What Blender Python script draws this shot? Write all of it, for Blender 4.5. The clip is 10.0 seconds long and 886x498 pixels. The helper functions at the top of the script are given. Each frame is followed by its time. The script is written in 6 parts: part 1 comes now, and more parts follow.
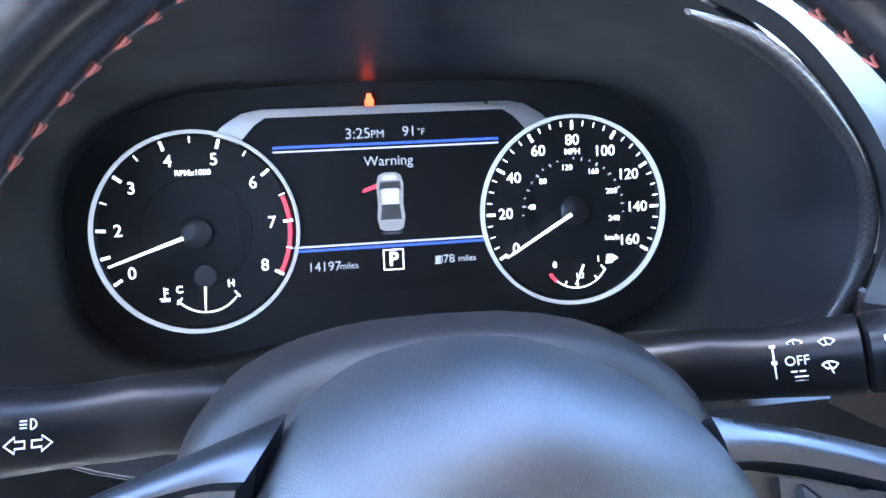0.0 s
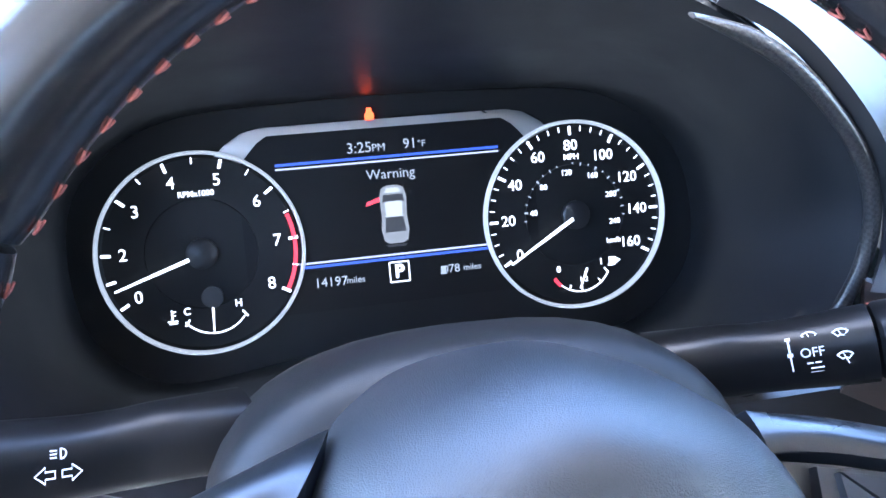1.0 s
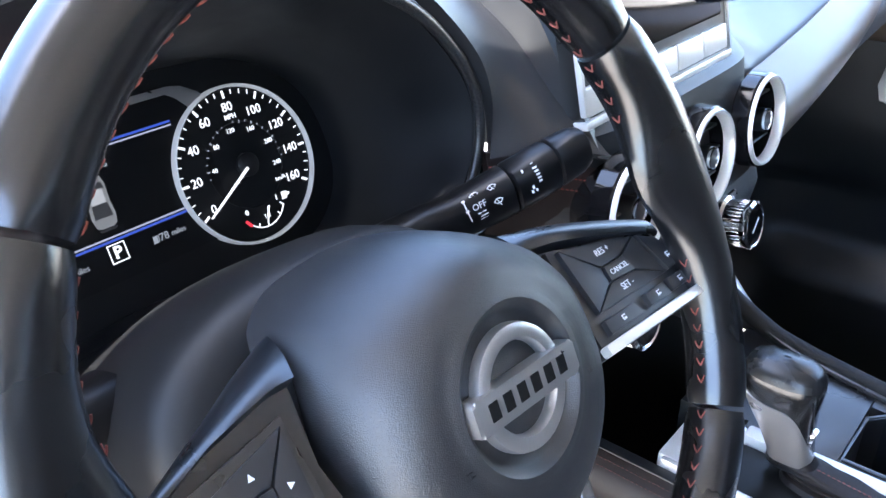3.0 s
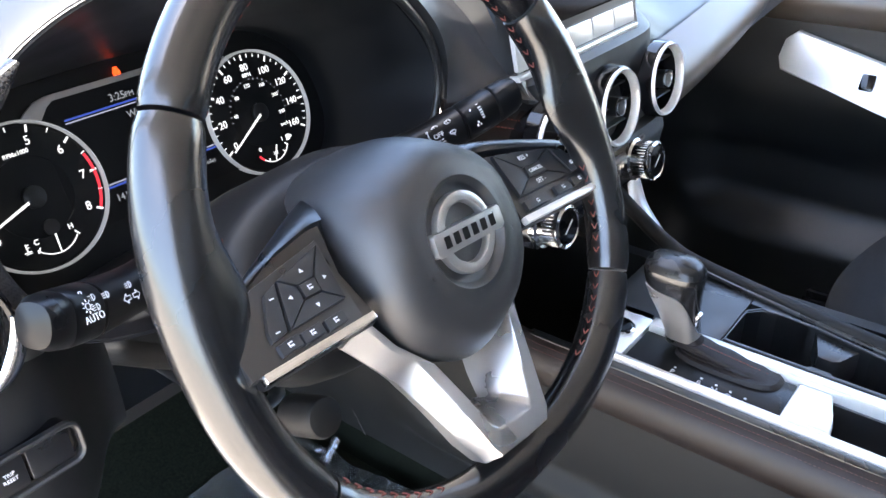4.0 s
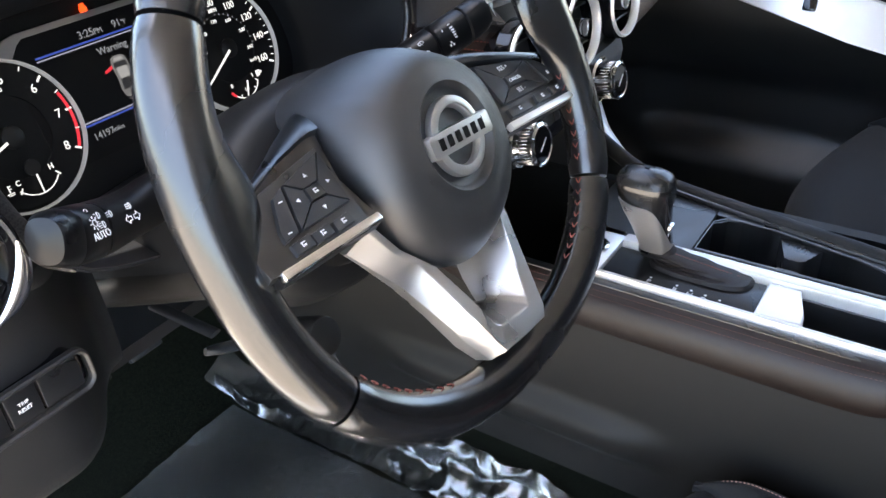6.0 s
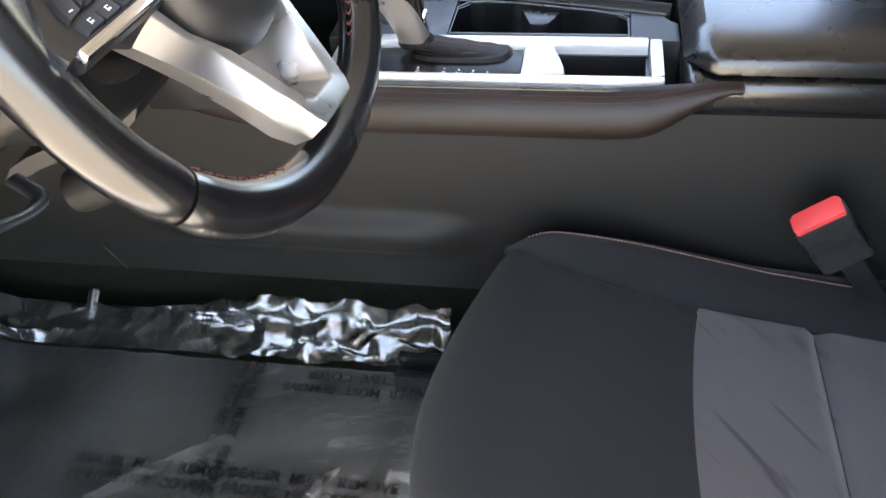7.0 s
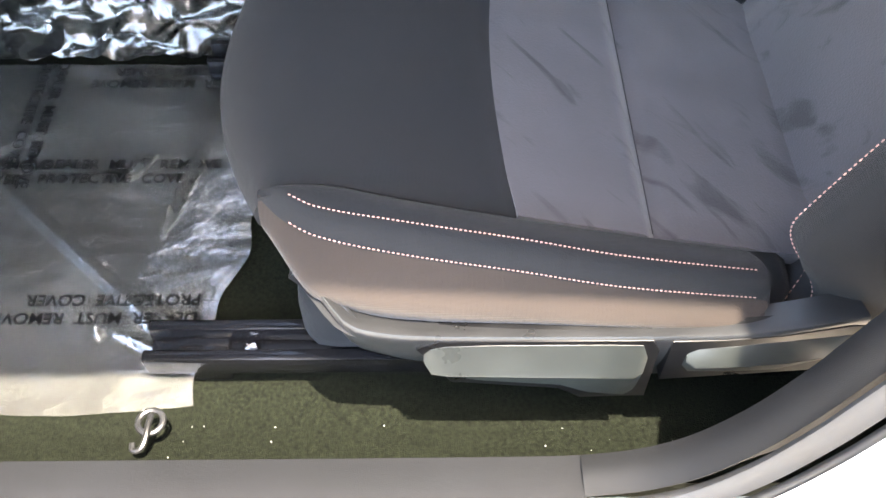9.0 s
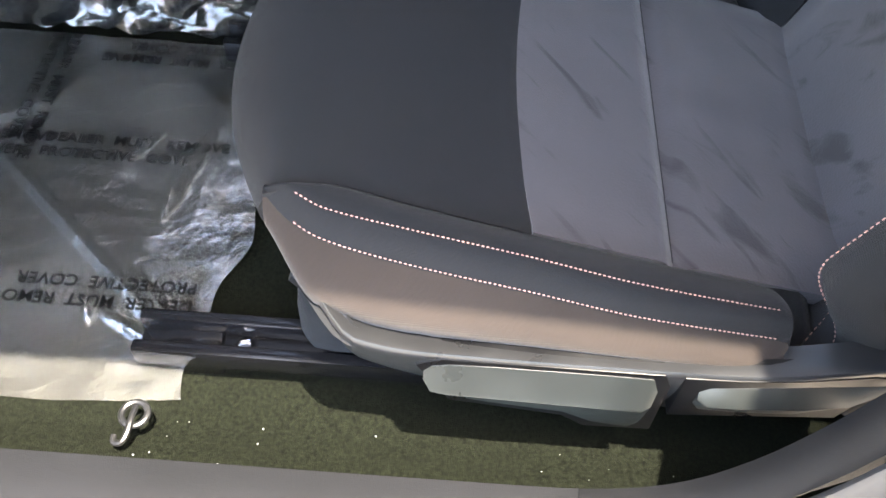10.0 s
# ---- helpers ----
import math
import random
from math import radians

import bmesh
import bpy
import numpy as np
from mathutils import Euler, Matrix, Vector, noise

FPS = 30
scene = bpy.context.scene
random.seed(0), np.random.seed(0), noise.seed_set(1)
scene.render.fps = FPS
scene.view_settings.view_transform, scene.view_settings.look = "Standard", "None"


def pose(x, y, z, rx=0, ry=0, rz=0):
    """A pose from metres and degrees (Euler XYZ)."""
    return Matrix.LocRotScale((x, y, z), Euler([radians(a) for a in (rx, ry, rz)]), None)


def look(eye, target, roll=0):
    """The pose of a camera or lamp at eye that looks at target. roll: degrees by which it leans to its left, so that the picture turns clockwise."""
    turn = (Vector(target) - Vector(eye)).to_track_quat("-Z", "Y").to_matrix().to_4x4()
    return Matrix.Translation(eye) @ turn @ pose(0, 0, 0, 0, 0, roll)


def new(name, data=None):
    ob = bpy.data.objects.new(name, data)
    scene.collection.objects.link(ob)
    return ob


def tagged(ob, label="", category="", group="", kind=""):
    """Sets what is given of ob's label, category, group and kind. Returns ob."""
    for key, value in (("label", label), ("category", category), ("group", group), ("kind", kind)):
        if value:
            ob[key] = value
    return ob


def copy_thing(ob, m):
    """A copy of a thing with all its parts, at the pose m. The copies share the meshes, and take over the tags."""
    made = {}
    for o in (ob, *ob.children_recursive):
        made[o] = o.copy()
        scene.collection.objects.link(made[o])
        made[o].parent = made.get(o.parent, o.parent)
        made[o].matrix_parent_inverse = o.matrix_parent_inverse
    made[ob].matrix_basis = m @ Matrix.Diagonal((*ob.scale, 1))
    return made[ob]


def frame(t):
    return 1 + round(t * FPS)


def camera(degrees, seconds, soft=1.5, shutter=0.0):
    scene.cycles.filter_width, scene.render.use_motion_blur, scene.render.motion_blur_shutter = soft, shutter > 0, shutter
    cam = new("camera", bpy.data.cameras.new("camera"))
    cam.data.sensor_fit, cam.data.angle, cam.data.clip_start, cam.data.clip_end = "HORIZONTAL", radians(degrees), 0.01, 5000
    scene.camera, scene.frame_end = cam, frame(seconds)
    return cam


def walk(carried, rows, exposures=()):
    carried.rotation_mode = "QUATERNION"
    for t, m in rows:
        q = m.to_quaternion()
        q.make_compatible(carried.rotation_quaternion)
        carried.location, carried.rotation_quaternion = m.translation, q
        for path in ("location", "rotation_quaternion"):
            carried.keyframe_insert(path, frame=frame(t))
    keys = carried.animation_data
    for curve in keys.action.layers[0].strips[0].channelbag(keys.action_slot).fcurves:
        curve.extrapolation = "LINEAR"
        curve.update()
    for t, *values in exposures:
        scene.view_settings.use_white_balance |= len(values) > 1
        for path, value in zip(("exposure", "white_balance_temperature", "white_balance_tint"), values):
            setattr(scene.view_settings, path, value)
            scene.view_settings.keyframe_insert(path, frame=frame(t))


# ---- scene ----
cam = camera(55.9, 10.0)
PATH = [
    (0, (-0.047, -0.435, 1.124), (0.267, 1.338, 0.252), 0.7),
    (0.5, (-0.054, -0.431, 1.128), (0.28, 1.342, 0.265), 0.2),
    (1, (-0.064, -0.434, 1.125), (0.309, 1.338, 0.275), -1.1),
    (1.5, (-0.079, -0.423, 1.13), (0.513, 1.292, 0.29), -1.9),
    (2, (-0.106, -0.422, 1.12), (0.798, 1.151, 0.279), -1.6),
    (2.5, (-0.15, -0.412, 1.115), (1.027, 0.943, 0.232), -0.5),
    (3, (-0.214, -0.458, 1.157), (1.115, 0.686, 0.195), -1.2),
    (3.2, (-0.255, -0.494, 1.166), (1.101, 0.603, 0.187), -0.7),
    (4.3, (-0.378, -0.589, 1.197), (0.992, 0.478, 0.207), -0.8),
    (4.5, (-0.388, -0.597, 1.196), (0.989, 0.459, 0.202), -0.4),
    (5, (-0.391, -0.61, 1.199), (0.982, 0.455, 0.208), -0.8),
    (5.2, (-0.395, -0.609, 1.202), (0.971, 0.461, 0.207), -0.9),
    (6.3, (-0.402, -0.531, 1.145), (1.03, 0.287, 0.013), -4.6),
    (6.5, (-0.416, -0.51, 1.131), (1.04, 0.172, -0.059), -5.4),
    (7, (-0.452, -0.525, 1.102), (1.026, -0.196, -0.206), -5.1),
    (7.5, (-0.5, -0.552, 1.041), (0.933, -0.444, -0.35), -2.0),
    (8, (-0.526, -0.559, 1.031), (0.79, -0.536, -0.475), -1.2),
    (8.1, (-0.535, -0.556, 1.028), (0.77, -0.557, -0.488), -0.5),
    (8.5, (-0.564, -0.566, 1.024), (0.667, -0.58, -0.552), -0.3),
    (9, (-0.58, -0.571, 1.018), (0.579, -0.609, -0.612), 1.3),
    (9.5, (-0.575, -0.577, 1.012), (0.555, -0.645, -0.637), 3.5),
    (10, (-0.551, -0.567, 1.001), (0.595, -0.595, -0.639), 5.5),
]
EXPOSURE = [(0.0, 4.86, 5250, 10), (1.5, 4.76, 5300, 10), (2.0, 4.65, 5400, 10), (2.5, 3.70, 5600, 10), (3.2, 3.85, 6150, 10), (4.5, 3.64, 6700, 10), (5.2, 3.48, 6700, 10), (6.5, 3.4, 7300, 10), (7.0, 3.65, 7600, 10), (7.5, 4.4, 7900, 10), (8.0, 4.95, 7700, 10), (8.5, 4.85, 7500, 10), (9.0, 4.15, 7300, 10), (9.5, 3.95, 7100, 10), (10.0, 3.9, 7150, 10)]
walk(cam, [(t, look(eye, target, roll)) for t, eye, target, roll in PATH], EXPOSURE)

# ---- world, sun ----
SUN_EL, SUN_AZ = radians(77), radians(-130)   # azimuth from +y towards +x: the sun stands high over the open driver's side
world = bpy.data.worlds.new("sky")
scene.world = world
world.use_nodes = True
wn = world.node_tree.nodes
sky = wn.new("ShaderNodeTexSky")
sky.sky_type = 'NISHITA'
sky.sun_disc = False
sky.sun_elevation = SUN_EL
sky.sun_rotation = SUN_AZ
sky.dust_density = 2.0
world.node_tree.links.new(sky.outputs[0], wn["Background"].inputs[0])
wn["Background"].inputs[1].default_value = 0.15
sun = new("sun", bpy.data.lights.new("sun", 'SUN'))
sun.data.energy = 2.0
sun.data.angle = radians(0.6)
sun.data.color = (1.0, 0.94, 0.85)
sd = Vector((math.sin(SUN_AZ) * math.cos(SUN_EL), math.cos(SUN_AZ) * math.cos(SUN_EL), math.sin(SUN_EL)))
sun.matrix_world = look(sd * 20, (0, 0, 0))

# ---- materials ----
def nodes_of(name):
    m = bpy.data.materials.new(name)
    m.use_nodes = True
    nt = m.node_tree
    return m, nt, nt.nodes["Principled BSDF"], nt.links.new


def surface(name, color, rough=0.5, metal=0.0, grain=(900, 0.15), mottle=(14, 0.25), coat=0.0, rough_var=0.12, spec=0.5, sheen=0.0):
    """grain: scale and strength of the fine relief; mottle: scale and strength of the broad colour change."""
    m, nt, b, link = nodes_of(name)
    co = nt.nodes.new("ShaderNodeTexCoord")
    n1 = nt.nodes.new("ShaderNodeTexNoise")
    n1.inputs["Scale"].default_value, n1.inputs["Detail"].default_value = mottle[0], 5
    n2 = nt.nodes.new("ShaderNodeTexNoise")
    n2.inputs["Scale"].default_value, n2.inputs["Detail"].default_value = grain[0], 3
    link(co.outputs["Object"], n1.inputs["Vector"]), link(co.outputs["Object"], n2.inputs["Vector"])
    ramp = nt.nodes.new("ShaderNodeMapRange")
    ramp.inputs[1].default_value, ramp.inputs[2].default_value = 0.3, 0.7
    ramp.inputs[3].default_value, ramp.inputs[4].default_value = 1 - mottle[1], 1 + mottle[1]
    link(n1.outputs["Fac"], ramp.inputs[0])
    mul = nt.nodes.new("ShaderNodeVectorMath")
    mul.operation = 'SCALE'
    mul.inputs[0].default_value = color
    link(ramp.outputs[0], mul.inputs["Scale"])
    link(mul.outputs[0], b.inputs["Base Color"])
    rr = nt.nodes.new("ShaderNodeMapRange")
    rr.inputs[1].default_value, rr.inputs[2].default_value = 0.3, 0.7
    rr.inputs[3].default_value, rr.inputs[4].default_value = max(0.02, rough - rough_var), min(1, rough + rough_var)
    link(n1.outputs["Fac"], rr.inputs[0])
    link(rr.outputs[0], b.inputs["Roughness"])
    b.inputs["Metallic"].default_value = metal
    b.inputs["Coat Weight"].default_value = coat
    b.inputs["Specular IOR Level"].default_value = spec
    b.inputs["Sheen Weight"].default_value = sheen
    if grain[1] > 0:
        bump = nt.nodes.new("ShaderNodeBump")
        bump.inputs["Strength"].default_value, bump.inputs["Distance"].default_value = grain[1], 0.001
        link(n2.outputs["Fac"], bump.inputs["Height"])
        link(bump.outputs[0], b.inputs["Normal"])
    return m


def grained(name, color, rough, cell=700, depth=0.5, mottle=0.15, spec=0.5):
    """Moulded or leather grain: small rounded cells parted by fine creases."""
    m = surface(name, color, rough, grain=(cell, 0), mottle=(10, mottle), spec=spec, rough_var=0.04)
    nt = m.node_tree
    b, link = nt.nodes["Principled BSDF"], nt.links.new
    co = nt.nodes.new("ShaderNodeTexCoord")
    v = nt.nodes.new("ShaderNodeTexVoronoi")
    v.feature = 'DISTANCE_TO_EDGE'
    v.inputs["Scale"].default_value = cell
    link(co.outputs["Object"], v.inputs["Vector"])
    mr = nt.nodes.new("ShaderNodeMapRange")
    mr.inputs[2].default_value = 0.25
    link(v.outputs["Distance"], mr.inputs[0])
    bump = nt.nodes.new("ShaderNodeBump")
    bump.inputs["Strength"].default_value, bump.inputs["Distance"].default_value = depth, 0.0006
    link(mr.outputs[0], bump.inputs["Height"]), link(bump.outputs[0], b.inputs["Normal"])
    return m


def lit(name, color, strength, base=(0.8, 0.8, 0.8)):
    """Backlit marks and display pixels."""
    m, nt, b, link = nodes_of(name)
    b.inputs["Base Color"].default_value = (*[c * 0.6 for c in base], 1)
    b.inputs["Roughness"].default_value = 0.5
    b.inputs["Emission Color"].default_value = (*color, 1)
    b.inputs["Emission Strength"].default_value = strength
    return m


def woven(name, color, scale=600, rough=0.85, tint=0.25, blotch=5, sheen=0.15):
    """Cloth: crossing threads as relief, with broad wear."""
    m = surface(name, color, rough, grain=(scale, 0), mottle=(blotch, tint), spec=0.25, sheen=sheen, rough_var=0.05)
    nt = m.node_tree
    b, link = nt.nodes["Principled BSDF"], nt.links.new
    co = nt.nodes.new("ShaderNodeTexCoord")
    hs = []
    for direction in ('X', 'Y'):
        w = nt.nodes.new("ShaderNodeTexWave")
        w.bands_direction = direction
        w.inputs["Scale"].default_value = scale
        w.inputs["Distortion"].default_value = 1.5
        link(co.outputs["Object"], w.inputs["Vector"])
        hs.append(w)
    add = nt.nodes.new("ShaderNodeMath")
    link(hs[0].outputs["Fac"], add.inputs[0]), link(hs[1].outputs["Fac"], add.inputs[1])
    bump = nt.nodes.new("ShaderNodeBump")
    bump.inputs["Strength"].default_value, bump.inputs["Distance"].default_value = 0.35, 0.0008
    link(add.outputs[0], bump.inputs["Height"]), link(bump.outputs[0], b.inputs["Normal"])
    return m


def suede(name, color):
    """Napped cloth with brushed dark strokes and smudges."""
    m = surface(name, color, 0.9, grain=(500, 0.3), mottle=(7, 0.12), spec=0.2, sheen=0.3, rough_var=0.04)
    nt = m.node_tree
    b, link = nt.nodes["Principled BSDF"], nt.links.new
    co = nt.nodes.new("ShaderNodeTexCoord")
    mp = nt.nodes.new("ShaderNodeMapping")
    mp.inputs["Scale"].default_value = (5, 26, 10)
    turned = nt.nodes.new("ShaderNodeMapping")
    turned.inputs["Rotation"].default_value = (0, 0, -0.70)
    link(co.outputs["Object"], turned.inputs[0]), link(turned.outputs[0], mp.inputs[0])
    n = nt.nodes.new("ShaderNodeTexNoise")
    n.inputs["Scale"].default_value, n.inputs["Detail"].default_value, n.inputs["Distortion"].default_value = 1.6, 6, 0.8
    link(mp.outputs[0], n.inputs["Vector"])
    mr = nt.nodes.new("ShaderNodeMapRange")
    mr.inputs[1].default_value, mr.inputs[2].default_value = 0.57, 0.70
    mr.inputs[3].default_value, mr.inputs[4].default_value = 1.0, 0.42
    link(n.outputs["Fac"], mr.inputs[0])
    old = b.inputs["Base Color"].links[0].from_socket
    sc = nt.nodes.new("ShaderNodeVectorMath")
    sc.operation = 'SCALE'
    link(old, sc.inputs[0]), link(mr.outputs[0], sc.inputs["Scale"]), link(sc.outputs[0], b.inputs["Base Color"])
    return m


def weave_trim(name):
    """Trim with a twill weave of dark and bright tows."""
    m = surface(name, (0.06, 0.062, 0.066), 0.3, grain=(500, 0.0), mottle=(8, 0.1), coat=0.4)
    nt = m.node_tree
    b, link = nt.nodes["Principled BSDF"], nt.links.new
    co = nt.nodes.new("ShaderNodeTexCoord")
    ch = nt.nodes.new("ShaderNodeTexChecker")
    ch.inputs["Scale"].default_value = 640
    ch.inputs["Color1"].default_value, ch.inputs["Color2"].default_value = (0.008, 0.008, 0.009, 1), (0.030, 0.029, 0.029, 1)
    mp = nt.nodes.new("ShaderNodeMapping")
    mp.inputs["Rotation"].default_value = (0.3, 0.2, 0.6)
    link(co.outputs["Object"], mp.inputs[0]), link(mp.outputs[0], ch.inputs["Vector"])
    link(ch.outputs["Color"], b.inputs["Base Color"])
    bump = nt.nodes.new("ShaderNodeBump")
    bump.inputs["Strength"].default_value, bump.inputs["Distance"].default_value = 0.5, 0.0005
    link(ch.outputs["Fac"], bump.inputs["Height"]), link(bump.outputs[0], b.inputs["Normal"])
    return m


def clear_film(name, haze_most=0.32, gloss=0.12):
    """Thin clear plastic: what the gloss and the painted haze do not take goes straight through."""
    m, nt, b, link = nodes_of(name)
    nt.nodes.remove(b)
    out = nt.nodes["Material Output"]
    tr, gl, df = nt.nodes.new("ShaderNodeBsdfTransparent"), nt.nodes.new("ShaderNodeBsdfGlossy"), nt.nodes.new("ShaderNodeBsdfDiffuse")
    tr.inputs[0].default_value = (0.93, 0.93, 0.93, 1)
    df.inputs[0].default_value = (0.55, 0.56, 0.52, 1)
    gl.inputs["Roughness"].default_value = gloss
    co, n = nt.nodes.new("ShaderNodeTexCoord"), nt.nodes.new("ShaderNodeTexNoise")
    n.inputs["Scale"].default_value, n.inputs["Detail"].default_value = 110, 8
    link(co.outputs["Object"], n.inputs["Vector"])
    bump = nt.nodes.new("ShaderNodeBump")
    bump.inputs["Strength"].default_value, bump.inputs["Distance"].default_value = 0.35, 0.003
    link(n.outputs["Fac"], bump.inputs["Height"])
    link(bump.outputs[0], gl.inputs["Normal"])
    fr = nt.nodes.new("ShaderNodeFresnel")
    fr.inputs[0].default_value = 1.9
    link(bump.outputs[0], fr.inputs["Normal"])
    # patchy diffuse haze with specks stands in for sky glow and glints
    haze = nt.nodes.new("ShaderNodeMixShader")
    hz = nt.nodes.new("ShaderNodeMapRange")
    hz.inputs[1].default_value, hz.inputs[2].default_value = 0.3, 0.75
    hz.inputs[3].default_value, hz.inputs[4].default_value = 0.04 * haze_most / 0.22, haze_most
    n3 = nt.nodes.new("ShaderNodeTexNoise")
    n3.inputs["Scale"].default_value, n3.inputs["Detail"].default_value = 9, 8
    n4 = nt.nodes.new("ShaderNodeTexNoise")
    n4.inputs["Scale"].default_value, n4.inputs["Detail"].default_value = 420, 4
    glint_specks = nt.nodes.new("ShaderNodeMath")
    glint_specks.operation = 'MULTIPLY_ADD'
    glint_specks.inputs[1].default_value = 0.55
    link(co.outputs["Object"], n4.inputs["Vector"]), link(co.outputs["Object"], n3.inputs["Vector"])
    sub_half = nt.nodes.new("ShaderNodeMath")
    sub_half.operation = 'SUBTRACT'
    sub_half.inputs[1].default_value = 0.5
    link(n4.outputs["Fac"], sub_half.inputs[0]), link(sub_half.outputs[0], glint_specks.inputs[0])
    link(n3.outputs["Fac"], glint_specks.inputs[2]), link(glint_specks.outputs[0], hz.inputs[0])
    link(hz.outputs[0], haze.inputs[0]), link(tr.outputs[0], haze.inputs[1]), link(df.outputs[0], haze.inputs[2])
    mix = nt.nodes.new("ShaderNodeMixShader")
    link(fr.outputs[0], mix.inputs[0]), link(haze.outputs[0], mix.inputs[1]), link(gl.outputs[0], mix.inputs[2])
    link(mix.outputs[0], out.inputs[0])
    return m


DASH = grained("dash_plastic", (0.010, 0.0103, 0.011), 0.42, 1100, 0.12, spec=0.8)
DASH_SOFT = grained("dash_soft_pad", (0.014, 0.0145, 0.016), 0.36, 1200, 0.12, spec=0.8)
SMOOTH = surface("smooth_black_plastic", (0.008, 0.0082, 0.009), 0.34, grain=(1500, 0.05), spec=0.9)
KEYCAP = surface("key_plastic", (0.020, 0.0205, 0.022), 0.42, grain=(1800, 0.05))
HOODIN = surface("matt_grey_lining", (0.0105, 0.0112, 0.0132), 0.42, grain=(1200, 0.1))
LEATHER = grained("black_leather", (0.006, 0.006, 0.0065), 0.26, 1000, 0.04)
LEATHER.node_tree.nodes["Principled BSDF"].inputs["Coat Weight"].default_value = 0.9
LEATHER.node_tree.nodes["Principled BSDF"].inputs["Coat Roughness"].default_value = 0.20
PAD = grained("airbag_cover", (0.013, 0.0133, 0.0145), 0.43, 1150, 0.20, spec=0.9)
SHROUD = grained("shroud_plastic", (0.007, 0.0072, 0.0078), 0.5, 1300, 0.10, spec=0.32)
STALK = surface("stalk_plastic", (0.0045, 0.0045, 0.005), 0.34, grain=(2000, 0.04), spec=0.28)
GLOSS = surface("piano_black", (0.006, 0.006, 0.007), 0.06, grain=(50, 0.0), rough_var=0.02)
FACE = surface("dial_face", (0.004, 0.004, 0.0045), 0.6, grain=(2500, 0.02), spec=0.25)
FACE2 = surface("dial_relief", (0.006, 0.006, 0.007), 0.5, grain=(2500, 0.02))
SCREEN = surface("display_panel", (0.002, 0.002, 0.0026), 0.5, grain=(2500, 0.0), spec=0.2)
SILVER = surface("satin_silver", (0.44, 0.43, 0.42), 0.36, metal=0.85, grain=(1800, 0.04), mottle=(20, 0.06))
# lit copy of satin_silver: sun and sky glare put into a brighter base
SILVER_LIT = surface("lit_silver", (0.74, 0.74, 0.73), 0.32, metal=0.45, grain=(1800, 0.03), mottle=(20, 0.04), rough_var=0.04)
CHROME = surface("chrome", (0.78, 0.78, 0.78), 0.12, metal=1.0, grain=(800, 0.01), mottle=(20, 0.05), rough_var=0.05)
RING = lit("lit_dial_ring", (0.95, 0.97, 1.0), 0.018)
WEAVE = weave_trim("woven_trim")
STITCH = surface("orange_thread", (0.20, 0.052, 0.040), 0.75, grain=(4000, 0.3), mottle=(300, 0.3))
STITCH_DARK = surface("dull_red_thread", (0.075, 0.026, 0.020), 0.75)
STITCH2 = surface("pale_thread", (0.46, 0.26, 0.21), 0.75, grain=(4000, 0.3), mottle=(300, 0.3))
CLOTH = woven("black_cloth", (0.0095, 0.0100, 0.0112), 500, sheen=0.05)
# the cloth's brown stands for warm light bounced onto the seat sides
CLOTH_SIDE = woven("warm_lit_side_cloth", (0.026, 0.0190, 0.0150), 500)
SUEDE = suede("grey_suede", (0.056, 0.0525, 0.056))
CONSOLE = grained("console_plastic", (0.0066, 0.0061, 0.0056), 0.56, 1000, 0.18, spec=0.32)
SILL = grained("sill_plastic", (0.0085, 0.0088, 0.0098), 0.68, 1100, 0.25, spec=0.22)
# lit copy of the shroud plastic: warm light is put into its colour
COLUMN_LIT = grained("lit_column_plastic", (0.017, 0.015, 0.013), 0.42, 1000, 0.15, spec=0.4)
BROWN = grained("dark_brown_leather", (0.0135, 0.0080, 0.0062), 0.42, 1000, 0.2, spec=0.4)
BOOT = grained("boot_leather", (0.012, 0.009, 0.0085), 0.48, 900, 0.3, spec=0.35)
# the tan carries warm light bounced off the ground onto the leather
TAN = grained("warm_lit_leather", (0.115, 0.088, 0.066), 0.32, 900, 0.12, spec=0.7)
SATIN_GREY = surface("satin_grey_plastic", (0.020, 0.0205, 0.0215), 0.34, grain=(1500, 0.08))
# paler and greener than the cover: outdoor reflection put into the levers' colour
LEVER = surface("lit_lever_plastic", (0.024, 0.0265, 0.0245), 0.34, grain=(1500, 0.08))
RUBBER = surface("rubber_seal", (0.03, 0.03, 0.031), 0.55, grain=(900, 0.15))
PAINT = surface("white_car_paint", (0.8, 0.79, 0.77), 0.25, grain=(500, 0.0), mottle=(3, 0.03), coat=0.6)
METALD = surface("black_rail_enamel", (0.010, 0.010, 0.011), 0.16, grain=(600, 0.04), rough_var=0.05)
RED = surface("red_release_button", (0.65, 0.05, 0.05), 0.4, grain=(900, 0.05))
CARPET = surface("black_carpet", (0.0070, 0.0084, 0.0050), 0.95, grain=(600, 1.0), mottle=(260, 0.65), spec=0.1)
HEADLINER = woven("grey_headliner", (0.6, 0.59, 0.57), 700)
ASPHALT = surface("sunlit_pavement", (0.52, 0.45, 0.36), 0.9, grain=(120, 0.6), mottle=(1.5, 0.25))
FILM = clear_film("clear_protective_film", 0.16)
FILM_EDGE = clear_film("clear_film_edge", 0.05, 0.06)
INK = surface("black_ink", (0.006, 0.006, 0.006), 0.8, grain=(900, 0.0), spec=0.1)
PRINT = surface("white_print", (0.75, 0.76, 0.78), 0.5, grain=(900, 0.0), mottle=(200, 0.1))
MARK = lit("backlit_white", (1.0, 1.0, 1.0), 0.10)
MARK_DIM = lit("display_white", (0.75, 0.8, 0.9), 0.034, (0.05, 0.05, 0.05))
MARK_RED = lit("backlit_red", (1.0, 0.05, 0.08), 0.075, (0.6, 0.03, 0.04))
